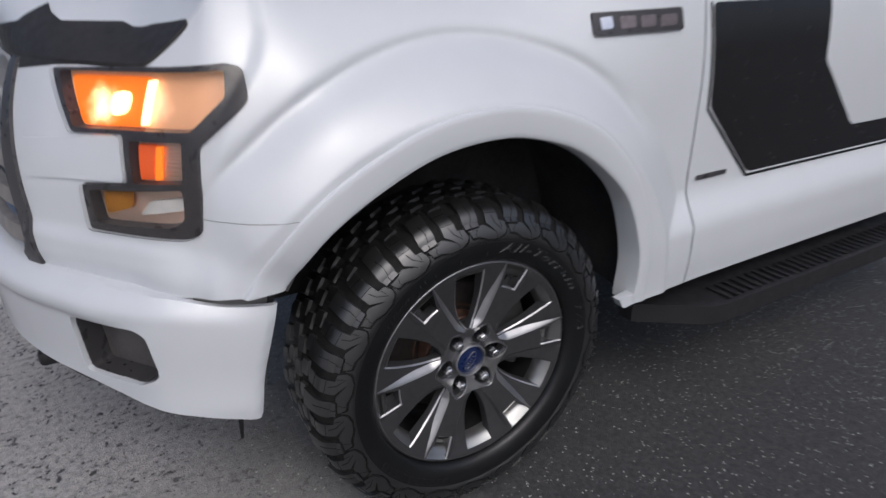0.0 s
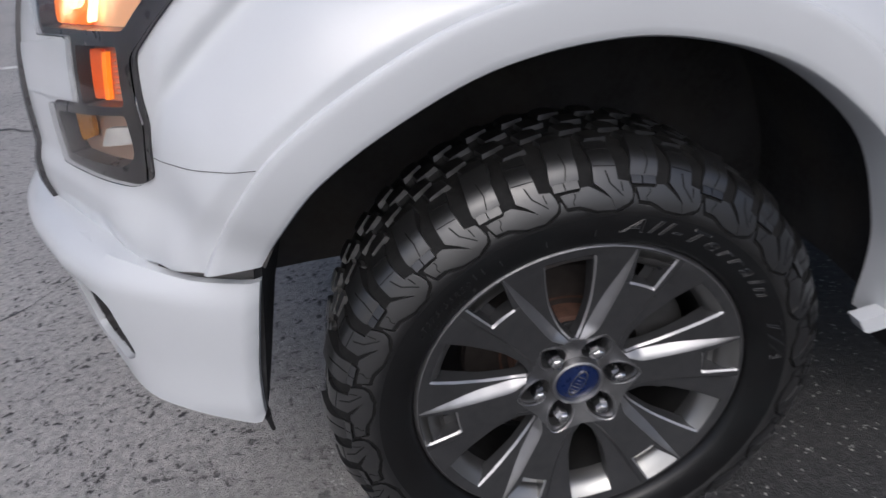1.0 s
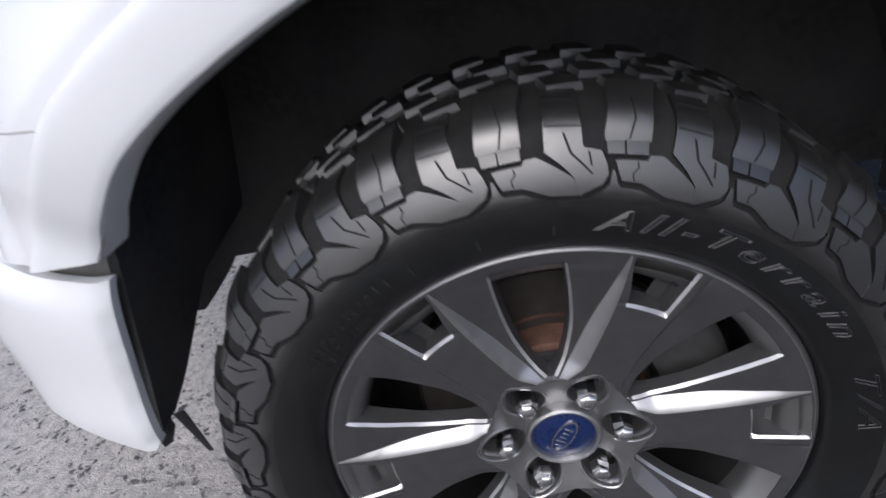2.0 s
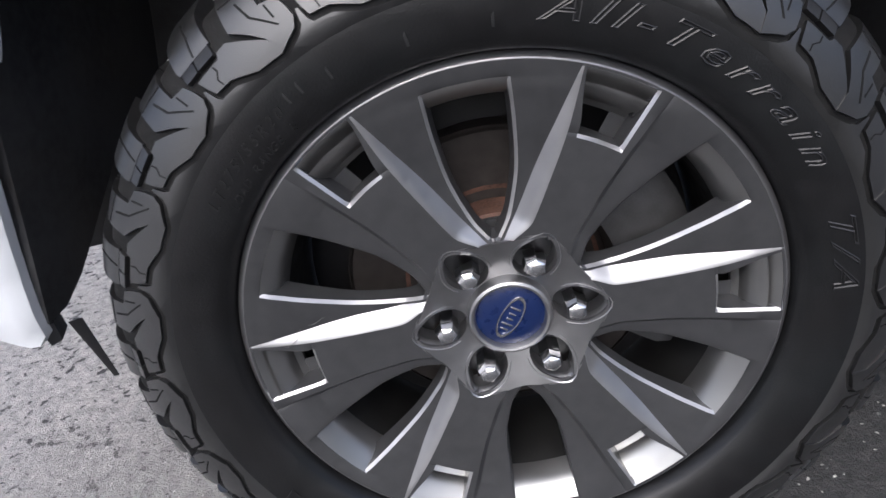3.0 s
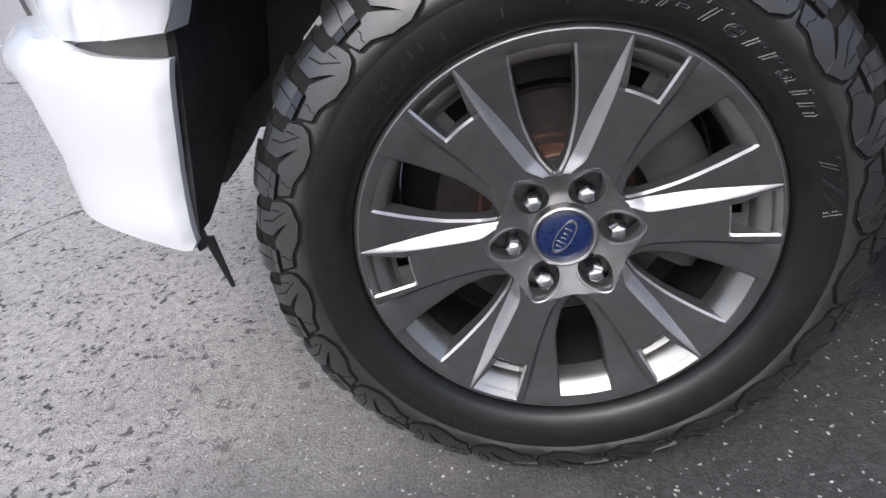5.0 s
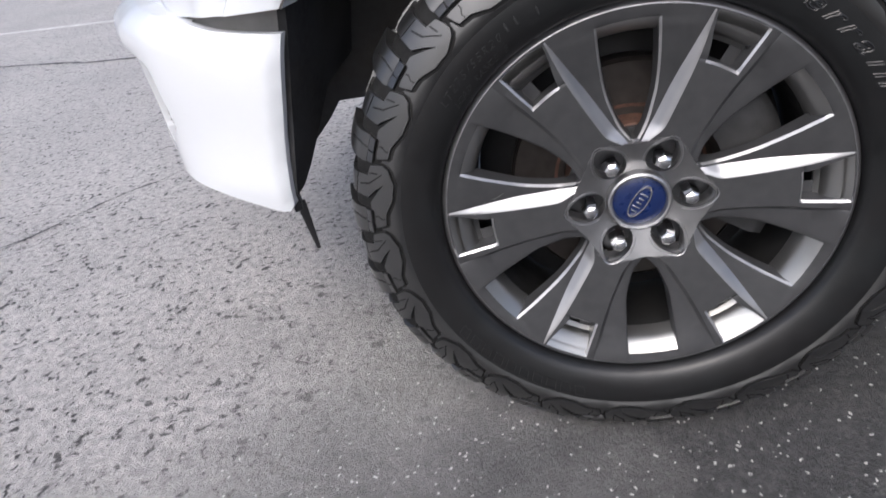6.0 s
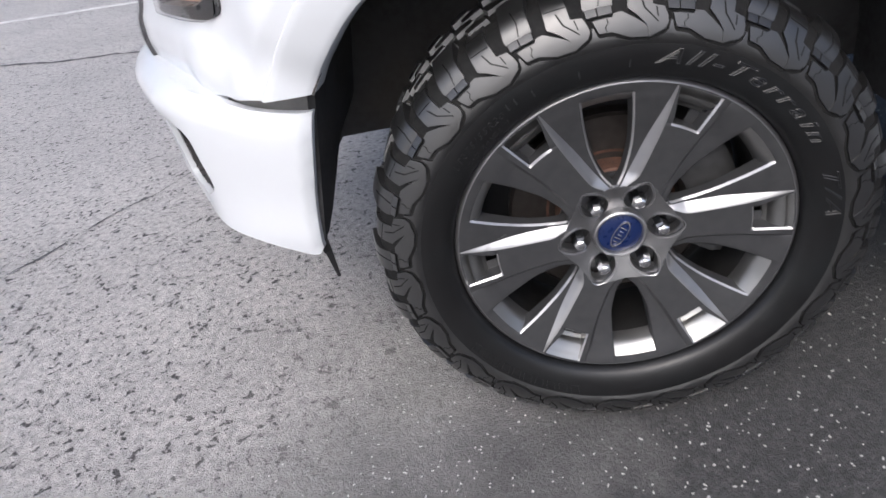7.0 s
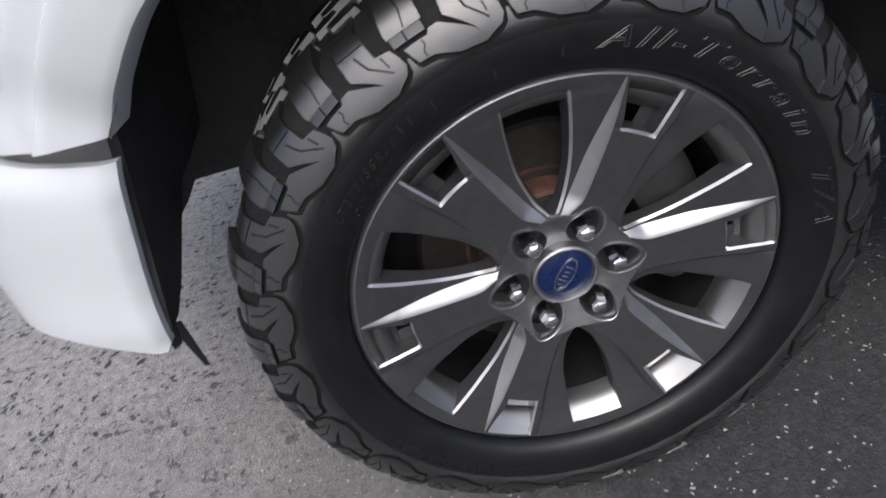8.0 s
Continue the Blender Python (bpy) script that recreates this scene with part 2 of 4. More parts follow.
def curve(points, n=10):
    """A smooth line through points, as an array."""
    P = np.array(points, float)
    out = []
    for i in range(len(P) - 1):
        p0, p1, p2, p3 = P[max(i - 1, 0)], P[i], P[i + 1], P[min(i + 2, len(P) - 1)]
        d = np.linalg.norm(p2 - p1)
        m1 = (p2 - p0) / max(d + np.linalg.norm(p1 - p0), 1e-9) * d if i > 0 else p2 - p1
        m2 = (p3 - p1) / (np.linalg.norm(p3 - p2) + d) * d if i < len(P) - 2 else p2 - p1
        for k in range(n):
            s = k / n
            out.append((2 * s**3 - 3 * s**2 + 1) * p1 + (s**3 - 2 * s * s + s) * m1 + (-2 * s**3 + 3 * s * s) * p2 + (s**3 - s * s) * m2)
    out.append(P[-1])
    return np.array(out)


def inside(poly, pts):
    """Which of the points lie in the polygon."""
    poly = np.asarray(poly, float)
    x, y = pts[:, 0], pts[:, 1]
    hit = np.zeros(len(pts), bool)
    for (x1, y1), (x2, y2) in zip(poly, np.roll(poly, -1, 0)):
        c = (y1 > y) != (y2 > y)
        with np.errstate(divide="ignore", invalid="ignore"):
            hit ^= c & (x < (x2 - x1) * (y - y1) / (y2 - y1 + 1e-15) + x1)
    return hit


def nearest(poly, pts):
    """The nearest places on the polygon's edge, and how far they are."""
    poly = np.asarray(poly, float)
    best, where = np.full(len(pts), 1e9), np.zeros((len(pts), 2))
    for a, b in zip(poly, np.roll(poly, -1, 0)):
        ab = b - a
        s = np.clip(((pts - a) @ ab) / (ab @ ab + 1e-15), 0, 1)
        q = a + s[:, None] * ab
        dist = np.linalg.norm(pts - q, axis=1)
        m = dist < best
        best[m], where[m] = dist[m], q[m]
    return where, best


def rounded(poly, r=0.012, n=4):
    """The polygon with its corners rounded."""
    P = np.array(poly, float)
    out = []
    for p, a, b in zip(P, np.roll(P, 1, 0), np.roll(P, -1, 0)):
        da, db = a - p, b - p
        k = min(r, 0.45 * np.linalg.norm(da), 0.45 * np.linalg.norm(db))
        s, e = p + da / np.linalg.norm(da) * k, p + db / np.linalg.norm(db) * k
        for i in range(n + 1):
            t = i / n
            out.append((1 - t) ** 2 * s + 2 * t * (1 - t) * p + t * t * e)
    return np.array(out)


def patch(outline, fun, holes=(), step=0.012, thick=0.004, off=0.0):
    """A sheet of that outline, with holes, laid on the surface fun(u, v, offset) with a thickness."""
    outline = np.asarray(outline, float)
    lo, hi = outline.min(0), outline.max(0)
    n = np.maximum(np.ceil((hi - lo) / step).astype(int), 2)
    gu, gv = np.linspace(lo[0], hi[0], n[0] + 1), np.linspace(lo[1], hi[1], n[1] + 1)
    pts = np.array([(a, b) for a in gu for b in gv])
    cell = max((hi - lo) / n)
    moved = np.zeros(len(pts), bool)
    for poly in (outline, *holes):
        q, dist = nearest(poly, pts)
        m = (dist < 0.72 * cell) & ~moved
        pts[m] = q[m]
        moved |= m
    idx = lambda i, j: i * (n[1] + 1) + j
    quads = np.array([(idx(i, j), idx(i + 1, j), idx(i + 1, j + 1), idx(i, j + 1)) for i in range(n[0]) for j in range(n[1])])
    mid = pts[quads].mean(1)
    keep = inside(outline, mid)
    for h in holes:
        keep &= ~inside(h, mid)
    quads = quads[keep]
    used = np.unique(quads)
    bm = bmesh.new()
    front = {k: bm.verts.new(fun(*pts[k], off)) for k in used}
    back = {k: bm.verts.new(fun(*pts[k], off - thick)) for k in used}
    count = {}
    for q in quads:
        for a, b in zip(q, np.roll(q, -1)):
            count[(a, b)] = count.get((a, b), 0) + 1
    for q in quads:
        try:
            bm.faces.new([front[k] for k in q])
            bm.faces.new([back[k] for k in q[::-1]])
        except ValueError:
            pass
    for a, b in count:
        if (b, a) not in count:
            try:
                bm.faces.new([front[b], front[a], back[a], back[b]])
            except ValueError:
                pass
    bmesh.ops.dissolve_degenerate(bm, dist=1e-5, edges=bm.edges)
    return bm


def tile(poly, fun, du, dv, off, thick):
    """A sharp-edged piece of that outline laid on fun(u, v, offset), cut fine enough to bend with it."""
    P = np.array(poly, float)
    even = float(np.ptp(P[:, 0]) / np.ptp(P[:, 1]))
    P[:, 1] *= even
    flat = bmesh.new()
    flat.faces.new([flat.verts.new((u, v, 0)) for u, v in P])
    flat.normal_update()
    bmesh.ops.triangulate(flat, faces=flat.faces[:], ngon_method="EAR_CLIP")
    for axis, step in ((0, du), (1, dv * even)):
        lo, hi = P[:, axis].min(), P[:, axis].max()
        for k in range(1, int((hi - lo) / step) + 1):
            co, no = [0, 0, 0], [0, 0, 0]
            co[axis], no[axis] = lo + k * step, 1
            bmesh.ops.bisect_plane(flat, geom=flat.verts[:] + flat.edges[:] + flat.faces[:], plane_co=co, plane_no=no, dist=1e-6)
    flat.verts.index_update()
    bm = bmesh.new()
    front = [bm.verts.new(fun(v.co.x, v.co.y / even, off)) for v in flat.verts]
    back = [bm.verts.new(fun(v.co.x, v.co.y / even, off - thick)) for v in flat.verts]
    for f in flat.faces:
        bm.faces.new([front[v.index] for v in f.verts])
        bm.faces.new([back[v.index] for v in reversed(f.verts)])
    for e in flat.edges:
        if e.is_boundary:
            a, b = (v.index for v in e.verts)
            bm.faces.new([front[a], front[b], back[b], back[a]])
    flat.free()
    return bm


def prism(rings, caps=True):
    """Joins rings of equally many points into a closed skin."""
    bm = bmesh.new()
    vs = [[bm.verts.new(p) for p in ring] for ring in rings]
    n = len(vs[0])
    for a, b in zip(vs, vs[1:]):
        for i in range(n):
            bm.faces.new([a[i], a[(i + 1) % n], b[(i + 1) % n], b[i]])
    if caps:
        bm.faces.new(vs[0][::-1])
        bm.faces.new(vs[-1])
    return bm


def sweep(path, profile_at, closed_profile=True, caps=True):
    """Skins the profiles that profile_at(i) gives along a path."""
    return prism([profile_at(i) for i in range(len(path))], caps) if closed_profile else strip([profile_at(i) for i in range(len(path))])


def strip(rows):
    bm = bmesh.new()
    vs = [[bm.verts.new(p) for p in row] for row in rows]
    for a, b in zip(vs, vs[1:]):
        for i in range(len(a) - 1):
            bm.faces.new([a[i], a[i + 1], b[i + 1], b[i]])
    return bm


def block(x0, x1, y0, y1, z0, z1, bevel=0.004, segments=2):
    bm = bmesh.new()
    bmesh.ops.create_cube(bm, size=1)
    for v in bm.verts:
        v.co = (x0 + (v.co.x + 0.5) * (x1 - x0), y0 + (v.co.y + 0.5) * (y1 - y0), z0 + (v.co.z + 0.5) * (z1 - z0))
    if bevel:
        bmesh.ops.bevel(bm, geom=bm.edges[:], offset=bevel, segments=segments, affect="EDGES", profile=0.5)
    return bm


def sst(a, b, x):
    t = min(max((x - a) / (b - a), 0.0), 1.0)
    return t * t * (3 - 2 * t)


class Plan:
    """A line in plan, by its length, from the rear to the front, with its outward normal."""

    def __init__(self, points, zero):
        self.q = curve(points, 12)
        d = np.r_[0, np.cumsum(np.linalg.norm(np.diff(self.q, axis=0), axis=1))]
        i = int(np.argmin(abs(self.q[:, 0] - zero) + 10 * (self.q[:, 1] > 0.2)))
        self.u = (-(d - d[i]) + self.q[i, 0])[::-1]
        self.x, self.y = self.q[::-1, 0], self.q[::-1, 1]

    def at(self, u):
        e = 0.004
        tx = np.interp(u + e, self.u, self.x) - np.interp(u - e, self.u, self.x)
        ty = np.interp(u + e, self.u, self.y) - np.interp(u - e, self.u, self.y)
        k = math.hypot(tx, ty) + 1e-9
        return np.interp(u, self.u, self.x), np.interp(u, self.u, self.y), ty / k, -tx / k


MIDDLE = 0.98
SIDE = Plan([(2.6, .05), (1.2, .045), (.6, .04), (0, .035), (-.35, .04), (-.46, .055), (-.54, .085), (-.60, .13), (-.659, .203),
             (-.742, .315), (-.815, .42), (-.872, .55), (-.905, .75), (-.92, MIDDLE)], 0.0)
NOSE = Plan([(-.40, .02), (-.45, .03), (-.54, .045), (-.63, .080), (-.69, .122), (-.75, .210), (-.806, .298), (-.848, .366), (-.885, .440), (-.925, .55), (-.955, .72), (-.970, MIDDLE)], -0.45)
NOSE_END, SIDE_END = float(NOSE.u[0]), float(SIDE.u[0])


# arch lip, from the rear bottom over the top to the front bottom
LIP = curve([(.470, .432), (.469, .52), (.460, .60), (.418, .731), (.355, .818), (.266, .890), (.15, .935), (.04, .953), (-.10, .940),
             (-.217, .897), (-.338, .828), (-.405, .757), (-.437, .709), (-.470, .655)], 6)
LIP_T = np.array([LIP[min(i + 1, len(LIP) - 1)] - LIP[max(i - 1, 0)] for i in range(len(LIP))])
LIP_T /= np.linalg.norm(LIP_T, axis=1)[:, None]
LIP_N = np.stack([LIP_T[:, 1], -LIP_T[:, 0]], 1)
if LIP_N[len(LIP) // 2][1] < 0:
    LIP_N = -LIP_N
REAR = np.array([sst(30, 8, i) * 0.030 for i in range(len(LIP))])
LIP = LIP + LIP_N * REAR[:, None]
LIP_TURN = np.degrees(np.unwrap(np.arctan2(LIP[:, 1] - .40, LIP[:, 0])))
FACE = -0.0285


def flare_shift(i):
    s = i / (len(LIP) - 7)
    return 0.042 * sst(0.80, 1.0, s) ** 1.3 + 0.008 * sst(0.12, 0.0, s)


def body_plain(u, z):
    """How far the side falls inwards towards the top, without the arch's swelling."""
    old = 0.9 * max(0, z - 0.85) ** 2
    low = 1.76 * max(0, z - 0.95) ** 2
    k = sst(-0.30, -0.45, u)
    return (old * k + low * (1 - k)) * (1 - 0.75 * sst(0.1, 0.6, u))


SWELL = []
for i in range(len(LIP)):
    q = LIP[i] + LIP_N[i] * 0.066
    _, sy, _, _ = SIDE.at(q[0])
    SWELL.append(max(0.0, sy + body_plain(q[0], q[1]) - (FACE + 0.007 + flare_shift(i))))


def body(u, z, off=0.0):
    """The painted side and front of the truck: u runs along the side and round the corner, z up."""
    x, y, nx, ny = SIDE.at(u)
    sill = 0.0
    if u > 0.3:
        sill = (0.045 + 0.010 * sst(0.85, 0.50, u)) * sst(0.712, 0.585, z) * sst(0.40, 0.5, u) - 0.10 * max(0, 0.50 - z)
    r = math.hypot(x, z - 0.40) if u > -0.62 else 9
    turn = math.degrees(math.atan2(z - 0.40, x))
    swell = float(np.interp(turn, LIP_TURN, SWELL)) * min(max((0.745 - r) / 0.122, 0), 1) * sst(-0.60, -0.47, u)
    crease = float(np.interp(turn, [43, 54, 65, 90, 125], [.702, .723, .738, .744, .735]))
    groove = 0.015 * math.exp(-(((r - crease) / (0.017 if r > crease else 0.036)) ** 2)) * sst(0.84, 0.98, z)
    d = u - float(np.interp(z, [.858, .995, 1.122, 1.168], [-.532, -.504, -.410, -.387]))
    bevel = 0.010 * sst(0, -0.045, d) * sst(-0.72, -0.60, u) * sst(0.80, 0.87, z)
    chin = (0.010 * sst(0.812, 0.775, z) - 0.012 * sst(0.752, 0.690, z)) * sst(-0.56, -0.66, u) * (u > -1.0)
    chin += 0.020 * sst(0.80, 0.715, z) * sst(-0.505, -0.555, u) * sst(-0.72, -0.60, u)
    o = off - body_plain(u, z) + max(swell, sill) - groove - bevel + chin
    return (x + nx * o + 0.15 * (z - 0.9) * sst(-0.5, -0.75, u), y + ny * o, z)


def bumper_top(u):
    return float(np.interp(u, [-1.4, -.80, -.66, -.60, -.55, -.45], [.716, .713, .708, .697, .686, .677]))


def bumper_skin(u, z, off=0.0):
    x, y, nx, ny = NOSE.at(u)
    roll = float(np.interp(u, [-.85, -.62, -.47], [.040, .022, .006]))
    zt = bumper_top(u)
    e = u - float(np.interp(z, [.424, .45, .495, .535, .57, .605, .64, .674], [-.5045, -.5015, -.4955, -.4875, -.478, -.469, -.460, -.451]))
    o = off + .008 * sst(.50, .64, z) + .016 * sst(.632, .662, z) * sst(-.70, -.85, u) - .010 * min(1, max(0, (e + .014) / .014)) ** 2 - roll * max(0, min((z - zt + .034) / .034, 1)) ** 1.6 - 0.006 * sst(0.46, 0.41, z)
    return (x + nx * o, y + ny * o, z)


def mirrored(bm):
    """Adds the other half of a truck part, across the middle line."""
    g = bmesh.ops.duplicate(bm, geom=bm.verts[:] + bm.edges[:] + bm.faces[:])["geom"]
    for v in g:
        if isinstance(v, bmesh.types.BMVert):
            v.co.y = 2 * MIDDLE - v.co.y
    bmesh.ops.remove_doubles(bm, verts=bm.verts, dist=0.004)
    return bm


# ---- ground ----
bm = bmesh.new()
bm.faces.new([bm.verts.new(p) for p in ((-600, -600, 0), (600, -600, 0), (600, 600, 0), (-600, 600, 0))])
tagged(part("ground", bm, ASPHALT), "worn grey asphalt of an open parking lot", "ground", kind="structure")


def ribbon(name, points, width, mat, label, wobble=0.0):
    path = curve(points, 8)
    rng = random.Random(len(points))
    rows = []
    for i, p in enumerate(path):
        t = path[min(i + 1, len(path) - 1)] - path[max(i - 1, 0)]
        n = np.array([-t[1], t[0]]) / np.linalg.norm(t)
        w = width * (1 + wobble * rng.uniform(-1, 1)) / 2
        q = p + n * wobble * width * rng.uniform(-1, 1)
        rows.append([(*(q - n * w), 0.004), (*(q + n * w), 0.004)])
    return tagged(part(name, strip(rows), mat), label, "marking" if mat is LINE_PAINT else "crack", kind="structure")


ribbon("parking_line", [(-9, 6.4), (-5.15, 5.95), (-3.57, 5.77), (2.0, 5.1)], 0.11, LINE_PAINT, "worn white painted parking line on the asphalt", 0.04)
ribbon("pavement_crack", [(-7, 4.6), (-3.87, 3.95), (-3.2, 3.75), (-2.6, 3.66), (-2.1, 3.40), (0.0, 2.9)], 0.03, SEAL, "dark crack running across the asphalt", 0.7)
ribbon("pavement_crack", [(-2.4, 0.35), (-1.85, 0.805), (-1.62, 1.15), (-1.457, 1.363), (-1.3, 1.8)], 0.007, SEAL, "thin dark crack in the asphalt", 0.8)

# ---- truck ----
truck = tagged(new("pickup_truck"), "white full-size pickup truck with lit headlamps, parked on the asphalt", "truck")

ARCH = [tuple(p + n * (0.054 - 0.9 * w)) for p, n, w in zip(LIP, LIP_N, REAR)] + [(-.44, .30), (.48, .30)]

LAMP = rounded([(-.960, 1.100), (-.49, 1.123), (-.456, 1.115), (-.453, 1.061), (-.559, .982), (-.563, .826), (-.59, .815), (-.808, .812),
                (-.830, .900), (-.713, .910), (-.739, .996), (-.868, .990)], 0.010)
HOOD_EDGE = [(.715, 1.25), (-.35, 1.25), (-.56, 1.225), (-.632, 1.19), (-.717, 1.119)]
GRILLE_EDGE = [(-1.115, 1.108), (-1.09, 1.05), (-1.03, .92), (-.97, .78), (-.930, .665)]

fender_outline = [*HOOD_EDGE, *GRILLE_EDGE, (-.80, .670), (-.72, .687), (-.66, .701), (-.62, .7025), (-.58, .7045), (-.54, .7065), (-.42, .708), (-.3, .708), (-.3, .43), (.715, .43)]
fender = part("fender", patch(fender_outline, body, [ARCH, LAMP], 0.0065, 0.006), WHITE, truck, "glossy white front fender panel")
other = bmesh.new()
other.from_mesh(fender.data)
for v in other.verts:
    v.co.y = 2 * MIDDLE - v.co.y
part("fender", other, WHITE, truck)

# arch moulding
def flare_profile(i):
    p, n = LIP[i], LIP_N[i]
    shift = flare_shift(i)
    w = REAR[i] / 0.030
    prof = [(-.008 - .001 * w, .024 + .022 * w), (-.004 + .004 * w, -.0165 - .005 * w), (-.001 + .002 * w, -.0225 - .001 * w), (.004, -.0250), (.010, -.0262), (.050, -.0285), (.0585, -.0282), (.0625, -.0266), (.0660, -.0200), (.0665, .004), (.0665, .03)]
    out = []
    for a, y in prof:
        q = p + n * (a - (REAR[i] * .8 if a > .04 else 0))
        out.append((q[0], y + shift, q[1]))
    return out


flare = sweep(LIP, flare_profile, True, False)
ahead = [f for f in flare.faces if f.calc_center_median().x < -.2]
ahead += list({e for f in ahead for e in f.edges}) + list({v for f in ahead for v in f.verts})
bmesh.ops.bisect_plane(flare, geom=ahead, plane_co=(0, 0, .7085), plane_no=(0, 0, 1), clear_inner=True)
part("wheel_arch_flare", flare, WHITE, truck, "white moulded wheel arch flare", 32)


def flare_end():
    """The foot of the flare behind the wheel, turned inwards."""
    prof = [(.458, .438), (.463, .428), (.472, .424), (.515, .430), (.535, .445), (.50, .46), (.45, .452)]
    return prism([[(x, y, z) for x, z in prof] for y in (-.014, -.008, .014)])


part("flare_foot", flare_end(), WHITE, truck)

# door and sill
door_outline = [(.722, .43), (2.3, .43), (2.3, 1.22), (.722, 1.22)]
part("front_door", patch(door_outline, body, [], 0.02, 0.008), WHITE, truck, "white front door above a flared white sill")
stripe = [(.748, 1.19), (.767, .926), (.981, .713), (2.29, .703), (2.29, .778), (1.5, .789), (1.27, 1.013), (1.27, 1.19)]
part("door_stripe", patch(rounded(stripe, .02), body, [], 0.012, 0.003, 0.0030), DECAL, truck, "satin black stripe decal on the door")
outer = [(.736, 1.19), (.753, .920), (.975, .699), (2.29, .690), (2.29, .697), (.982, .706), (.760, .923), (.742, 1.19)]
part("stripe_border", patch(outer, body, [], 0.006, 0.003, 0.0030), DECAL, truck)
part("fender_trim", patch(rounded([(.752, .737), (.880, .737), (.880, .724), (.752, .724)], .003), body, [], 0.004, 0.004, 0.004), BEZEL, truck, "small dark trim bar")

part("panel_seam", patch([(-.560, .8525), (-.40, .8555), (-.40, .8563), (-.560, .8534)], body, [], 0.008, 0.001, 0.0006), BEZEL, truck)

far_door = bmesh.new()
far_door.from_mesh(bpy.data.objects["front_door"].data)
for v in far_door.verts:
    v.co.y = 2 * MIDDLE - v.co.y
part("far_door", far_door, WHITE, truck)
part("cab_end_panel", block(2.285, 2.30, .06, 1.90, .46, 1.22, .004), WHITE, truck)
part("cab_deck", block(.70, 2.30, .06, 1.90, 1.215, 1.23, .004), WHITE, truck)

# badge: plain dark plate with bars
badge = part("fender_badge", patch(rounded([(.352, 1.128), (.356, 1.178), (.622, 1.184), (.628, 1.132)], .006), body, [], 0.008, 0.007, 0.008), BEZEL, truck, "dark plate badge with pale bars")
for k, (a, b) in enumerate(((.372, .405), (.425, .470), (.485, .530), (.545, .600))):
    part("badge_bar", patch(rounded([(a, 1.142), (a, 1.168), (b, 1.170), (b, 1.144)], .004), body, [], 0.006, 0.003, 0.0105), CHROME if k == 0 else BADGE_GREY, badge)


def hood_top(u, s, off=0.0):
    """The bonnet, from its edge (s = 0) to the middle line (s = 1)."""
    zt = float(np.interp(u, [-1.45, -.74, -.717, -.632, -.56, -.35, .715], [1.108, 1.110, 1.120, 1.19, 1.225, 1.25, 1.25]))
    x, y, _ = body(u, zt)
    tx = float(np.interp(u, [-1.36, -.5, .715], [-.86, -.35, .715]))
    z = zt + (0.17 - (zt - 1.105) * 0.45) * (1 - (1 - s) ** 2.6) + off
    return (x + (tx - x) * s, y + (MIDDLE - y) * s, z)


part("hood", mirrored(patch([(SIDE_END, 0.0), (.715, 0.0), (.715, 1.0), (SIDE_END, 1.0)], hood_top, [], 0.03, 0.006, 0.002)), WHITE, truck, "white hood with a black front edge")
hood_stripe = [(SIDE_END, -.004), (-.720, -.004), (-.680, -.004), (-.638, -.004), (-.640, .01), (-.70, .105), (-.765, .170), (-.94, .165), (-.975, .21), (-.985, .27), (-1.04, .22), (-1.12, .15), (SIDE_END, .05)]
part("hood_stripe_edge", patch([(-.717, 1.1195), (-1.112, 1.1075), (-1.10, 1.088), (-.965, 1.104), (-.72, 1.115)], body, [], 0.006, 0.001, 0.0015), MATTE, truck)
part("hood_stripe", patch(hood_stripe, hood_top, [], 0.010, 0.012, 0.0070), MATTE, truck, "satin black decal on the hood edge")

# ---- headlamp ----
lamp = part("headlamp", patch(LAMP, body, [], 0.012, 0.004, -0.028), BEZEL, truck, "lit headlamp in a dark frame")
UPPER = rounded([(-.938, 1.095), (-.497, 1.111), (-.499, 1.066), (-.580, 1.008), (-.738, 1.004), (-.866, .998)], .008)
SEGMENT = rounded([(-.722, .986), (-.598, .990), (-.596, .917), (-.700, .911)], .006)
LOWER = rounded([(-.812, .888), (-.598, .906), (-.597, .848), (-.622, .834), (-.790, .826)], .008)
part("lamp_frame", patch(LAMP, body, [UPPER, SEGMENT, LOWER], 0.007, 0.026, 0.004), BEZEL, lamp)
# Reflector emits a peach glow in place of the bulbs' reflected light.
GLOW_PEACH = glowing("reflector_glow", (0.95, 0.50, 0.27), 0.14, body(-.70, 1.045, -.022), 0.05, (1.0, 0.72, 0.45), 0.8)
for poly in (UPPER, SEGMENT, LOWER):
    part("reflector", patch(poly, body, [], 0.012, 0.003, -0.022), GLOW_PEACH if poly is UPPER else REFLECTOR, lamp)
part("lamp_lens", patch(LAMP, body, [], 0.010, 0.003, 0.014), LENS, lamp, "clear plastic lens").visible_shadow = False
part("bulb", patch(rounded([(-.798, 1.064), (-.750, 1.066), (-.750, 1.026), (-.792, 1.022)], .018), body, [], 0.006, 0.008, -0.008), GLOW_HOT, lamp, "glowing warm lamp")
part("light_guide", patch(rounded([(-.712, 1.088), (-.694, 1.089), (-.692, 1.012), (-.708, 1.012)], .003), body, [], 0.006, 0.008, -0.006), GLOW_HOT, lamp)
# The bulb's hot spot and amber falloff are painted into this emission.
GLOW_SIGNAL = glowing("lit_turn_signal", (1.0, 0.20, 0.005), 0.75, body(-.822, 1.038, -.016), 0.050)
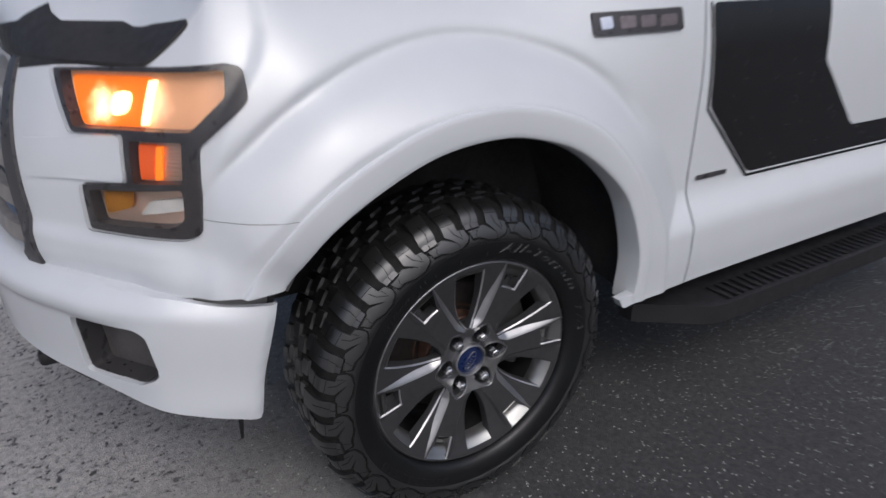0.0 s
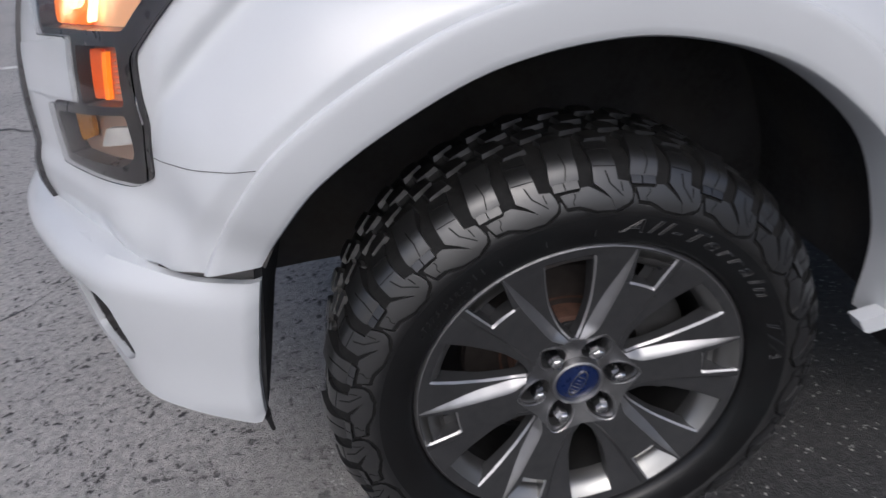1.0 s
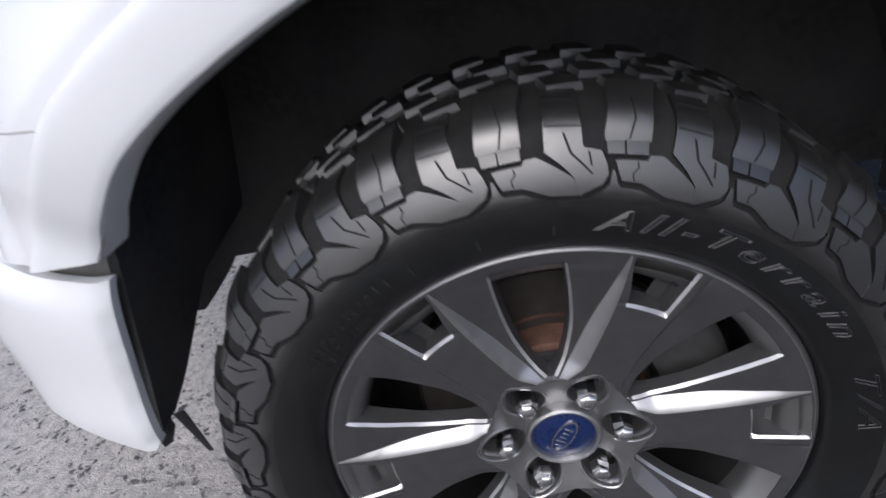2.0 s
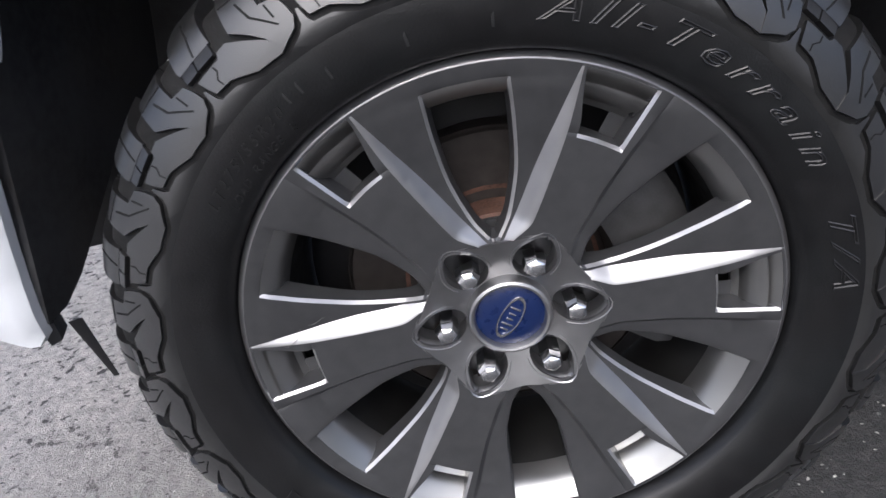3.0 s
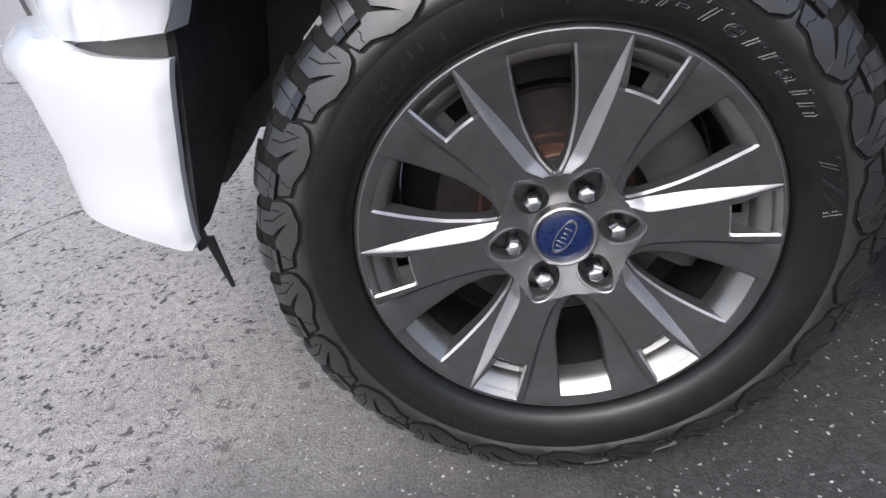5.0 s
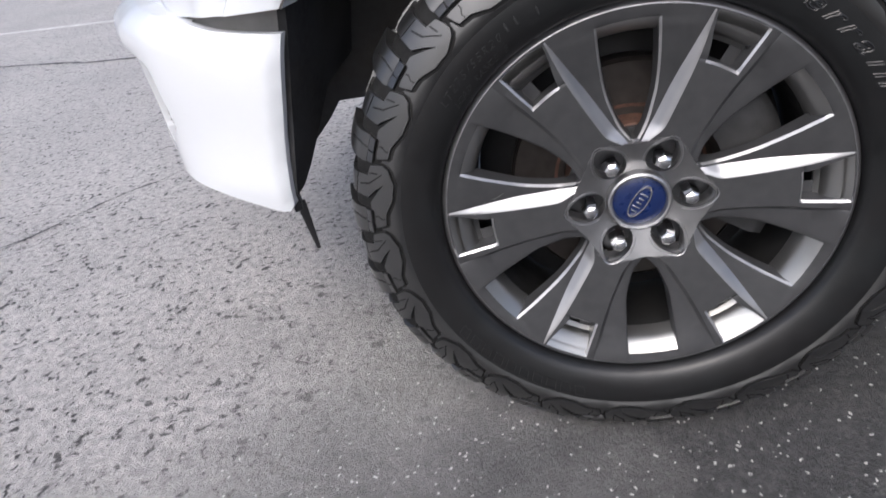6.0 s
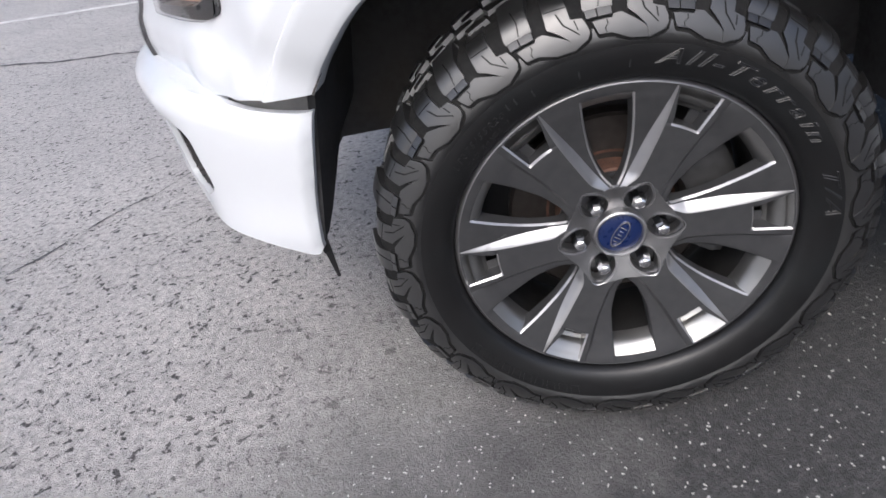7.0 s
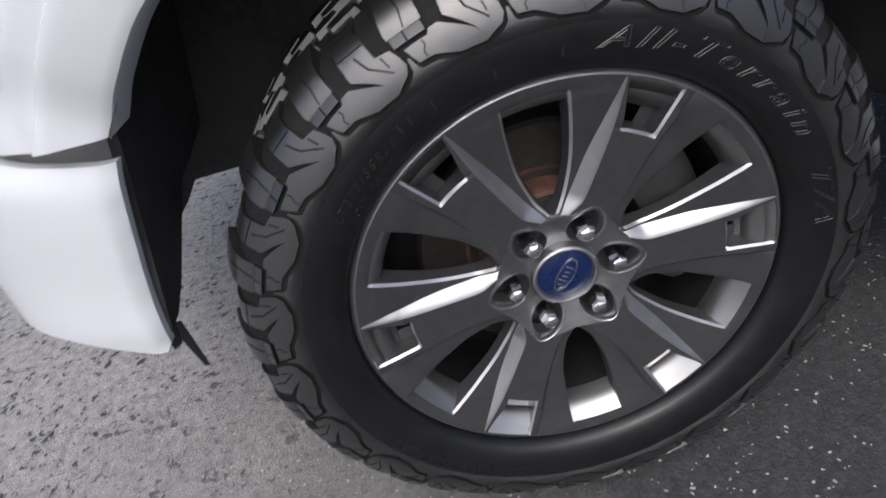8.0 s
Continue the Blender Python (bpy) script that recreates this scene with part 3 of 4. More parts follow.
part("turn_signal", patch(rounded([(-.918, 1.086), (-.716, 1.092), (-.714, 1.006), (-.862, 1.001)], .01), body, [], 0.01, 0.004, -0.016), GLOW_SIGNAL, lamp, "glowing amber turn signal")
for k in range(9):
    zc = .922 + k * .0068
    part("lens_rib", patch([(-.645, zc), (-.645, zc + .003), (-.602, zc + .0035), (-.602, zc + .0005)], body, [], 0.01, 0.004, -0.014), REFLECTOR, lamp)
part("side_marker", patch(rounded([(-.712, .978), (-.672, .980), (-.668, .918), (-.698, .915)], .004), body, [], 0.006, 0.006, -0.012), GLOW_RED, lamp, "glowing red-amber side marker")
part("marker_guide", patch([(-.668, .977), (-.655, .978), (-.652, .918), (-.664, .917)], body, [], 0.006, 0.006, -0.010), GLOW_AMBER, lamp)
part("amber_reflector", patch(rounded([(-.790, .884), (-.720, .894), (-.718, .860), (-.780, .841)], .006), body, [], 0.008, 0.006, -0.012), AMBER, lamp, "amber reflector")
# White paint on the chrome stands in for its bright reflection.
part("chrome_insert", patch(rounded([(-.675, .877), (-.603, .887), (-.603, .864), (-.697, .848)], .004), body, [], 0.008, 0.010, -0.010), LINE_PAINT, lamp)
part("nose_bar", patch(rounded([(-1.022, .964), (-.744, .995), (-.718, .912), (-.974, .896)], .010), body, [], 0.010, 0.014, 0.004), WHITE, truck, "white bar between headlamp and grille")

# ---- grille ----
grille = part("grille", patch([*[(a, b) for a, b in GRILLE_EDGE], (SIDE_END, .700), (SIDE_END, 1.108)], body, [], 0.03, 0.004, -0.08), BLACK, truck, "dark grille with bright slats")
frame_in = [(a - 0.045, b) for a, b in GRILLE_EDGE]
part("grille_frame", patch([*GRILLE_EDGE, *frame_in[::-1]], body, [], 0.010, 0.03, 0.008), BEZEL, grille)
for k in range(5):
    zc = 0.735 + 0.075 * k
    edge = float(np.interp(zc, [.700, .78, .92, 1.05, 1.108], [-.98, -1.015, -1.075, -1.135, -1.16]))
    part("grille_slat", patch(rounded([(edge, zc), (edge + .02, zc + .035), (SIDE_END, zc + .035), (SIDE_END, zc)], .006), body, [], 0.012, 0.02, -0.01), SLAT, grille)

# ---- bumper ----
FOG = rounded([(-.912, .633), (-.728, .648), (-.702, .634), (-.692, .547), (-.702, .532), (-.745, .510), (-.908, .500)], .012)
bumper_outline = [(u, bumper_top(u)) for u in np.linspace(-.451, NOSE_END, 24)] + [(NOSE_END, .525), (-.97, .486), (-.80, .470), (-.72, .462), (-.64, .447), (-.56, .428), (-.525, .418), (-.510, .417), (-.5045, .424), (-.5015, .45), (-.4955, .495), (-.4875, .535), (-.478, .57), (-.469, .605), (-.460, .64)]
bumper = part("front_bumper", mirrored(patch(bumper_outline, bumper_skin, [FOG], 0.010, 0.012)), WHITE, truck, "white painted front bumper")
part("fog_pocket", patch(FOG, bumper_skin, [], 0.02, 0.004, -0.06), POCKET_GREY, bumper)
fog_big = [(-.800 + (u + .800) * 1.06, .578 + (z - .578) * 1.10) for u, z in FOG]
part("fog_surround", patch(fog_big, bumper_skin, [FOG], 0.006, 0.055, -0.010), BEZEL, bumper, "dark recessed fog lamp surround")
part("bumper_gap_trim", patch([(-.640, .655), (-.462, .655), (-.455, .720), (-.53, .718), (-.58, .712), (-.640, .702)], lambda u, z, o: bumper_skin(u, 0.60, o - 0.032 - .012 * sst(-.56, -.62, u))[:2] + (z,), [], 0.02, 0.01), FILLER, bumper, "grey filler strip above the bumper")
def shelf_row(u):
    """From the bumper's top edge inwards, under the fender."""
    p = Vector(bumper_skin(u, bumper_top(u)))
    d = (Vector((-.2, 1.0, p.z)) - p).normalized() * (.004 + .12 * sst(-.600, -.660, u) + .10 * sst(-.65, -.68, u))
    return [p, p + d + Vector((0, 0, -.002))]


part("gap_shelf", strip([[p + Vector((0, 0, -.010)), p + Vector((.02, .05, -.012))] for p in (Vector(bumper_skin(u, bumper_top(u), -.004)) for u in np.linspace(-.63, -.475, 24))]), FILLER, bumper)
part("bumper_step", strip([shelf_row(u) for u in np.linspace(NOSE_END, -.545, 70)]), WHITE, bumper)
part("bumper_lower_valance", patch([(NOSE_END, .42), (-.70, .42), (-.62, .46), (NOSE_END, .55)], lambda u, z, o: bumper_skin(u, 0.55, o - 0.05)[:2] + (z,), [], 0.03, 0.01), BLACK, bumper)
part("bumper_corner_tab", prism([[(-.508 - k * .01, .056 + k * .03, .432), (-.497 - k * .01, .066 + k * .03, .434), (-.497 - k * .01, .068 + k * .03, .410), (-.506 - k * .01, .060 + k * .03, .408)] for k in (0, 1)]), BLACK, bumper)
part("tow_hook", block(-.90, -.84, .52, .56, .40, .44, .012), BLACK, bumper, "dark tow hook below the bumper")

# ---- wheel house ----
def liner_ring(y, grow):
    return [(p[0] + n[0] * grow, y, p[1] + n[1] * grow) for p, n in zip(LIP[:-6], LIP_N)]


part("wheel_liner", strip([liner_ring(.014, -.004), liner_ring(.05, .03), liner_ring(.20, .05), liner_ring(.45, .05)]), LINER, truck, "black felt wheel house liner")
FLAP = [(.436, .10), (.454, .141), (.478, .175), (.503, .207), (.528, .240), (.546, .266), (.556, .45), (.60, .45), (.68, .45), (.74, .45), (.84, .45)]
part("liner_flap", prism([[(-.440 - .2 * max(.68 - z, -.05) - b, y, z) for b, y in ((.008, .060), (.008, w), (.020, w), (.020, .060))] for z, w in FLAP]), LINER, truck)
part("inner_fender", prism([[(x, y, z) for x, z in ((.60, .48), (-.43, .466), (-.52, .462), (-.548, .425), (-.58, .391), (-.612, .360), (-.70, .352), (-.72, .90), (-.55, 1.05), (.60, 1.05))] for y in (.45, .47)]), LINER, truck)
part("underbody", block(-.45, 2.3, .62, 1.34, .42, .52, .01), LINER, truck)
part("air_dam_tip", prism([[(-.538 + w, .142, .39), (-.526 + w, .148, .39), (-.5305 + w, .174, .281), (-.5335 + w, .172, .281)] for w in (0, .004)]), BLACK, truck, "thin dark plastic tip below the bumper")
part("chassis_floor", block(.62, 2.3, .10, 1.86, .46, .52, .01), LINER, truck)

# ---- running board ----
step_path = [(.60, .07), (.78, -.060), (.84, -.074), (2.3, -.074), (2.3, .12), (.60, .12)]
board = part("running_board", prism([[(x, y, z) for x, y in step_path] for z in (.302, .362)]), BLACK, truck, "black running board with ribbed tread")
for k in range(40):
    x = .86 + k * .036
    part("tread_rib", block(x, x + .012, -.060, .02, .366, .371, 0), BLACK, board)

# ---- wheel ----
AXLE, TURNED = 0.395, 94.3
wheel = part("front_wheel", block(-.03, .03, .14, .30, AXLE - .03, AXLE + .03, .01), IRON, truck, "front wheel with a dark grey and machined rim in a chunky tyre")


def polar(r, a, y):
    w = radians(a)
    return (r * math.cos(w), y, AXLE + r * math.sin(w))


def lathe(profile, n=96, closed=False):
    rows = [[polar(r, 360 * k / n, y) for r, y in profile] for k in range(n)]
    bm = bmesh.new()
    vs = [[bm.verts.new(p) for p in row] for row in rows]
    m = len(profile)
    for i in range(n):
        a, b = vs[i], vs[(i + 1) % n]
        for j in range(m if closed else m - 1):
            bm.faces.new([a[j], a[(j + 1) % m], b[(j + 1) % m], b[j]])
    return bm


TYRE = curve([(.262, .030), (.2690, .010), (.2755, -.004), (.2875, -.013), (.310, -.019), (.331, -.020), (.350, -.016), (.372, -.006), (.388, .006), (.395, .022), (.398, .055), (.399, .12)], 4)
TYRE_S = np.r_[0, np.cumsum(np.linalg.norm(np.diff(TYRE, axis=0), axis=1))]


def on_tyre(s, a, off=0.0):
    """A place on the tyre: s along the section from the bead, a round the wheel in degrees."""
    r, y = np.interp(s, TYRE_S, TYRE[:, 0]), np.interp(s, TYRE_S, TYRE[:, 1])
    e = .002
    tr = np.interp(s + e, TYRE_S, TYRE[:, 0]) - np.interp(s - e, TYRE_S, TYRE[:, 0])
    ty = np.interp(s + e, TYRE_S, TYRE[:, 1]) - np.interp(s - e, TYRE_S, TYRE[:, 1])
    k = math.hypot(tr, ty) + 1e-12
    p = polar(r + ty / k * off, a, y - tr / k * off)
    return (p[0], p[1], max(p[2], 0.001))


def s_at(r):
    return float(np.interp(r, TYRE[:40, 0], TYRE_S[:40]))


section = [(.262, .034), (.2715, .018), (.2736, .0095), (.2745, .0030)] + [tuple(p) for p in TYRE if p[0] > .2755] + [(.399, .14), (.398, .20), (.394, .235), (.385, .250), (.36, .272), (.33, .28), (.29, .27), (.262, .235)]
tyre = lathe(section, 180)
for v in tyre.verts:
    v.co.z = max(v.co.z, 0.001)
part("tyre", tyre, RUBBER, wheel, "black all-terrain tyre with raised lettering", 60)

PITCH = 360 / 22


def ring_of(bm, name, count, first, step, mat, label=""):
    """Copies of one block all round the wheel, on one mesh."""
    one = part(name, bm, mat, wheel, label, 30)
    for k in range(count):
        ob = one if k == 0 else new(name, one.data)
        ob.parent = wheel
        ob.matrix_basis = Matrix.Translation((0, 0, AXLE)) @ Matrix.Rotation(radians(-(first + step * k)), 4, "Y") @ Matrix.Translation((0, 0, -AXLE))
        if label and k:
            tagged(ob, label)


def lug(outline, height, slant=0.0):
    """A raised block of the tyre: outline in millimetres along the section and degrees clockwise."""
    return tile([(a, s * .001) for a, s in outline], lambda a, s, o: on_tyre_free(s, -a, (o - slant * (s - .136) * (o > 0)) * (min(1, max(0, (s - .092) / .008)) if outline is SKIRT else 1)), 2.4, .007, height, height + .0015)


def on_tyre_free(s, a, off):
    r, y = np.interp(s, TYRE_S, TYRE[:, 0]), np.interp(s, TYRE_S, TYRE[:, 1])
    e = .006
    tr = np.interp(s + e, TYRE_S, TYRE[:, 0]) - np.interp(s - e, TYRE_S, TYRE[:, 0])
    ty = np.interp(s + e, TYRE_S, TYRE[:, 1]) - np.interp(s - e, TYRE_S, TYRE[:, 1])
    k = math.hypot(tr, ty) + 1e-12
    return polar(r + ty / k * off, a, y - tr / k * off)


# Matte black ring laid over the carcass to put shade into the grooves.
base_ring = lathe([(p[0], p[1]) for p in (on_tyre_free(q, 0, .0008) for q in np.linspace(.0945, TYRE_S[-1], 26))], 180)
for v in base_ring.verts:
    v.co.z = max(v.co.z, 0.0012)
part("tread_base", base_ring, VOID, wheel, "matte black layer for the shade between the tread blocks", 60)
PLATE_LOW = [(1.5, 113), (4.2, 112), (6.2, 107), (8.0, 102.5), (12.2, 101.5), (11.5, 113), (11.3, 116), (9.0, 125.5), (6.6, 135), (5.0, 134.5), (4.6, 130), (1.7, 130), (.5, 129.5), (1.0, 120)]
PLATE_HIGH = [(12.2, 101.5), (13.9, 106.5), (15.3, 110.5), (16.0, 118), (15.7, 127), (15.0, 137), (12.7, 140), (12.5, 157), (12.3, 176), (12.8, 214), (8.4, 214), (8.0, 176), (7.9, 157), (7.7, 138), (9.8, 126.5), (11.45, 116), (11.5, 113)]
STEP_BLOCK = [(-.9, 145.5), (1.6, 145.5), (4.9, 145.5), (4.9, 150), (5.0, 176), (6.0, 212), (.2, 212), (-.3, 176), (-1.0, 150)]
STEP_FACE = [(-.6, 134.5), (1.55, 134.5), (1.55, 146), (-.7, 146)]
STEP_FACE_2 = [(1.80, 134.5), (4.6, 134.5), (4.6, 146), (1.80, 146)]
SKIRT = [(-.1, 92), (16.263, 92), (16.263, 110), (15.7, 106.5), (15.3, 104.3), (13.9, 100.3), (12.2, 96.8), (8.0, 97.6), (6.2, 101.4), (4.2, 106.3), (1.5, 107.3), (1.0, 111), (.50, 121), (.15, 122), (-.1, 110)]
for outline, height in ((PLATE_LOW, .0045), (PLATE_HIGH, .0055), (SKIRT, .0040)):
    ring_of(lug(outline, height), "tread_block", 22, -18.1, PITCH, TREAD)
# Cut slits drawn as raised black strips, their shade put in the colour.
for outline, height, slant in (([(8.1, 158.0), (12.4, 156.0), (12.4, 157.2), (8.1, 159.2)], .0059, 0), ([(8.3, 190), (12.5, 186), (12.5, 187.4), (8.3, 191.4)], .0059, 0), ([(2.0, 147), (2.22, 147), (2.9, 162), (2.5, 182), (2.28, 182), (2.65, 162)], .0025, -.18),
                                ([(3.0, 113.5), (3.2, 113.5), (3.0, 119), (3.7, 124), (3.5, 129), (3.3, 129), (3.45, 124), (2.8, 119)], .0048, 0), ([(13.6, 125), (13.85, 125), (13.5, 137), (13.25, 137)], .0058, 0)):
    ring_of(lug(outline, height, slant), "tread_sipe", 22, -18.1, PITCH, VOID)
SIPE = [(10.15, 152), (10.45, 152), (11.2, 136.2), (13.95, 119), (13.7, 118.4), (10.9, 135.6)]
ring_of(lug(SIPE, .0059), "tread_sipe", 22, -18.1, PITCH, VOID)
ring_of(lug(STEP_BLOCK, .0020, -.18), "tread_block", 22, -18.1, PITCH, TREAD)
for outline in (STEP_FACE, STEP_FACE_2):
    ring_of(lug(outline, .0060, .28), "tread_block", 22, -18.1, PITCH, TREAD)
for j, y in enumerate((.078, .118, .158, .198)):
    o = (0.0, 3.2, 1.2, 4.4)[j]
    base = [polar(.398, o + a, yy) for a, yy in ((.4, y - .012), (5.6, y - .019), (6.6, y + .012), (3.4, y + .020), (1.2, y + .015))]
    top = [polar(.4065, o + a, yy) for a, yy in ((.7, y - .011), (5.3, y - .017), (6.2, y + .011), (3.5, y + .018), (1.5, y + .014))]
    ring_of(prism([base, top]), "tread_block", 44, 0, PITCH / 2, TREAD)


def lettering(text, radius, centre, size, gap, hollow=False, wider=1.0):
    """Raised letters round the sidewall, read clockwise; hollow ones are outlines alone."""
    bm = bmesh.new()
    wide = {"A": 1.2, "l": .55, "-": .7, "T": 1.1, "r": .8, "i": .55, "/": .7}
    steps = [wide.get(ch, 1.0) * gap for ch in text]
    total = sum(steps)
    s = s_at(radius)
    for i, ch in enumerate(text):
        if ch == " ":
            continue
        f = bpy.data.curves.new("letter", "FONT")
        f.body, f.size, f.align_x, f.shear = ch, size, "CENTER", 0.4
        f.resolution_u = 2
        if hollow:
            f.fill_mode, f.bevel_depth, f.bevel_resolution = "NONE", .00075, 0
        else:
            f.extrude = size * .04
        holder = bpy.data.objects.new("letter", f)
        scene.collection.objects.link(holder)
        me = bpy.data.meshes.new_from_object(holder)
        a = centre + total / 2 - sum(steps[:i]) - steps[i] / 2
        for v in me.vertices:
            x, y, z = v.co
            v.co = on_tyre(s + y - size * .35, a - math.degrees(x * wider / radius), 0.0006 + z)
        bm.from_mesh(me)
        bpy.data.objects.remove(holder)
        bpy.data.curves.remove(f)
        bpy.data.meshes.remove(me)
    return bm


part("raised_lettering", lettering("All-Terrain", .3105, 55, .0300, 5.85, True, 1.62), LETTER, wheel, "raised words All-Terrain on the sidewall", 30)
part("raised_lettering", lettering("T/A", .3105, 11.5, .0300, 5.6, True, 1.62), LETTER, wheel, "raised letters on the sidewall", 30)
part("size_lettering", lettering("LT275/55R20", .305, 134.0, .0150, 2.0), LETTER, wheel, "small raised size marking", 30)
part("size_lettering", lettering("LOAD RANGE E", .289, 133.5, .0115, 1.6), LETTER, wheel, "small raised load marking", 30)
for a0, r0 in ((121.0, .304), (118.5, .304), (113.5, .300), (101.0, .296), (88.0, .296)):
    bm = patch([(s_at(r0), 0), (s_at(r0), .0022), (s_at(r0 + .009), .0022), (s_at(r0 + .011), 0)], lambda q, w, o: on_tyre(q, a0 + w / .0054, o), [], 0.003, 0.002, 0.0012)
    part("sidewall_bar", bm, TREAD, wheel)


def bar_outline(a, wide, r0, r1):
    """A hollow raised bar on the sidewall."""
    corners = [(s_at(r0), 0), (s_at(r0), wide), (s_at(r1), wide + 1.0), (s_at(r1), 1.0)]
    path = [(p[0] + (q[0] - p[0]) * k / 4, p[1] + (q[1] - p[1]) * k / 4) for p, q in zip(corners, corners[1:] + corners[:1]) for k in range(4)]
    mid = (sum(p[0] for p in path) / len(path), sum(p[1] for p in path) / len(path))
    rows = []
    for q, w in path + path[:1]:
        q2, w2 = q + (mid[0] - q) * .16, w + (mid[1] - w) * .16
        rows.append([on_tyre(q, a + w, .0003), on_tyre(q, a + w, .0016), on_tyre(q2, a + w2, .0016), on_tyre(q2, a + w2, .0003)])
    return prism(rows, False)


for k in range(10):
    part("sidewall_bar", bar_outline(211.5 + 4.3 * k, 3.0, .306, .322), LETTER, wheel)

# ---- rim ----
part("rim_barrel", lathe([(.2516, .0062), (.2496, .0080), (.2390, .0180), (.2335, .0290), (.2310, .052)], 180), SILVER, wheel, "silver rim barrel edge", 30)
part("barrel_inside", lathe([(.2310, .0522), (.229, .075), (.229, .16), (.236, .23), (.262, .236)], 144), BARREL_DARK, wheel, "inner rim barrel, coloured dark for the shade inside the wheel", 30)
part("rim_lip", lathe([(.2660, .0060), (.2661, .0026), (.2668, .0025), (.2680, .0033), (.2714, .0066), (.2726, .0080), (.2731, .0100), (.2733, .0160)], 240), LIPGREY, wheel, "satin metal rim lip", 60)


def face_y(r):
    return 0.003 + 0.029 * (1 - r / 0.262)


def table(points):
    """A line on a spoke: the angle at each radius."""
    P = sorted(points)
    line = curve(P, 6)
    return lambda r: float(np.interp(r, line[:, 0], line[:, 1]))


def mm(width, r):
    """Degrees that a width in millimetres takes up at a radius."""
    return math.degrees(width * .001 / r)


WINDOW_LINE = table([(.0860, .3), (.0915, 2.2), (.107, 7.2), (.125, 9.4), (.1607, 10.8), (.205, 9.8), (.2515, 8.3), (.2662, 8.0)])
BLADE_LOW = table([(.0860, 4.6), (.094, 7.4), (.115, 12.2), (.15, 16.0), (.21, 19.7), (.2662, 21.9)])
BLADE_TOP = table([(.0860, 11.0), (.098, 17.2), (.115, 20.2), (.15, 21.9), (.205, 22.9), (.2662, 22.2)])
GROOVE = table([(.0860, 49.0), (.090, 48.6), (.110, 44.3), (.145, 41.5), (.188, 40.2), (.2662, 40.0)])
HEEL_LINE = table([(.0860, 59.6), (.0915, 57.8), (.107, 52.6), (.125, 50.3), (.155, 48.9), (.185, 49.8), (.2515, 51.7), (.2662, 52.0)])
NOTCH_IN, NOTCH_OUT, WINDOW_IN, WINDOW_OUT = .2058, .2640, .0915, .2515


def spoke_lines(r):
    """Angle and depth below the face of every edge that crosses one radius of a spoke."""
    w, lo, hi, g, h = WINDOW_LINE(r), BLADE_LOW(r), BLADE_TOP(r), GROOVE(r), HEEL_LINE(r)
    out = sst(.264, .225, r)
    deep = (.0030 + .0102 * sst(.25, .15, r)) * out * (.35 + .65 * sst(.086, .115, r))
    heel = .0062 * sst(.264, .20, r) * (.4 + .6 * sst(.086, .12, r))
    web = .0014 * sst(.2662, .2515, r)
    n1 = 25.5 + (22.9 - 25.5) * sst(NOTCH_IN, NOTCH_OUT, r) ** .8 if r > NOTCH_IN else max(25.5 - 20 * (NOTCH_IN - r), hi + 1.6)
    n2 = 37.3 + .8 * min(max((r - NOTCH_IN) / .055, 0), 1)
    n2 = min(n2, g - 3.2)
    open_win = WINDOW_IN - 1e-6 < r < WINDOW_OUT + 1e-6
    edge = .0030 if open_win else 0
    return [(0, web + .0045 * (r < .1)), (w, max(web, deep + edge)), (w + mm(3.0, r), max(web, deep - .0005)), (lo - mm(2.0, r) * .6, max(web, deep + .0004)), (lo, max(web, deep + .0006)),
            (lo + (hi - lo) * .96, -.0002), (hi, -.0005), (n1, 0), (n2, .0026 if NOTCH_IN - 1e-6 < r < NOTCH_OUT else 0), (n2 + mm(2.9, r), -.0006), (g - mm(2.2, r), -.0002), (g, .0009 + heel * .25),
            (g + mm(3.5, r), heel * .95), (h - mm(5.0, r), heel * 1.02), (h - mm(1.6, r), heel + .0008 * out), (h, max(web, heel + .0026 * (r < WINDOW_OUT))), (60, web + .0045 * (r < .1))]


SPLITS = [2, 1, 2, 1, 2, 1, 1, 4, 1, 1, 1, 2, 2, 1, 2, 2]
RADII = [.0860, .0888, .0915] + list(np.arange(.0945, .2020, .0042)) + [.2028, NOTCH_IN] + list(np.linspace(.2105, .2475, 9)) + [WINDOW_OUT, .2550, .2585, .2615, NOTCH_OUT, .2662]


def spoke_rows():
    rows = []
    for r in RADII:
        lines = spoke_lines(r)
        row = []
        for (a0, d0), (a1, d1), n in zip(lines, lines[1:], SPLITS):
            row += [(r, a0 + (a1 - a0) * k / n, d0 + (d1 - d0) * k / n) for k in range(n)]
        rows.append(row + [(r, *lines[-1])])
    return rows


ROWS_OF_SPOKE = spoke_rows()
COLUMN = [0] + list(itertools.accumulate(SPLITS))
C_WIN, C_EDGE, C_LOW, C_TOP, C_N1, C_N2, C_N2B, C_HEEL = COLUMN[1], COLUMN[2], COLUMN[4], COLUMN[6], COLUMN[7], COLUMN[8], COLUMN[9], COLUMN[15]


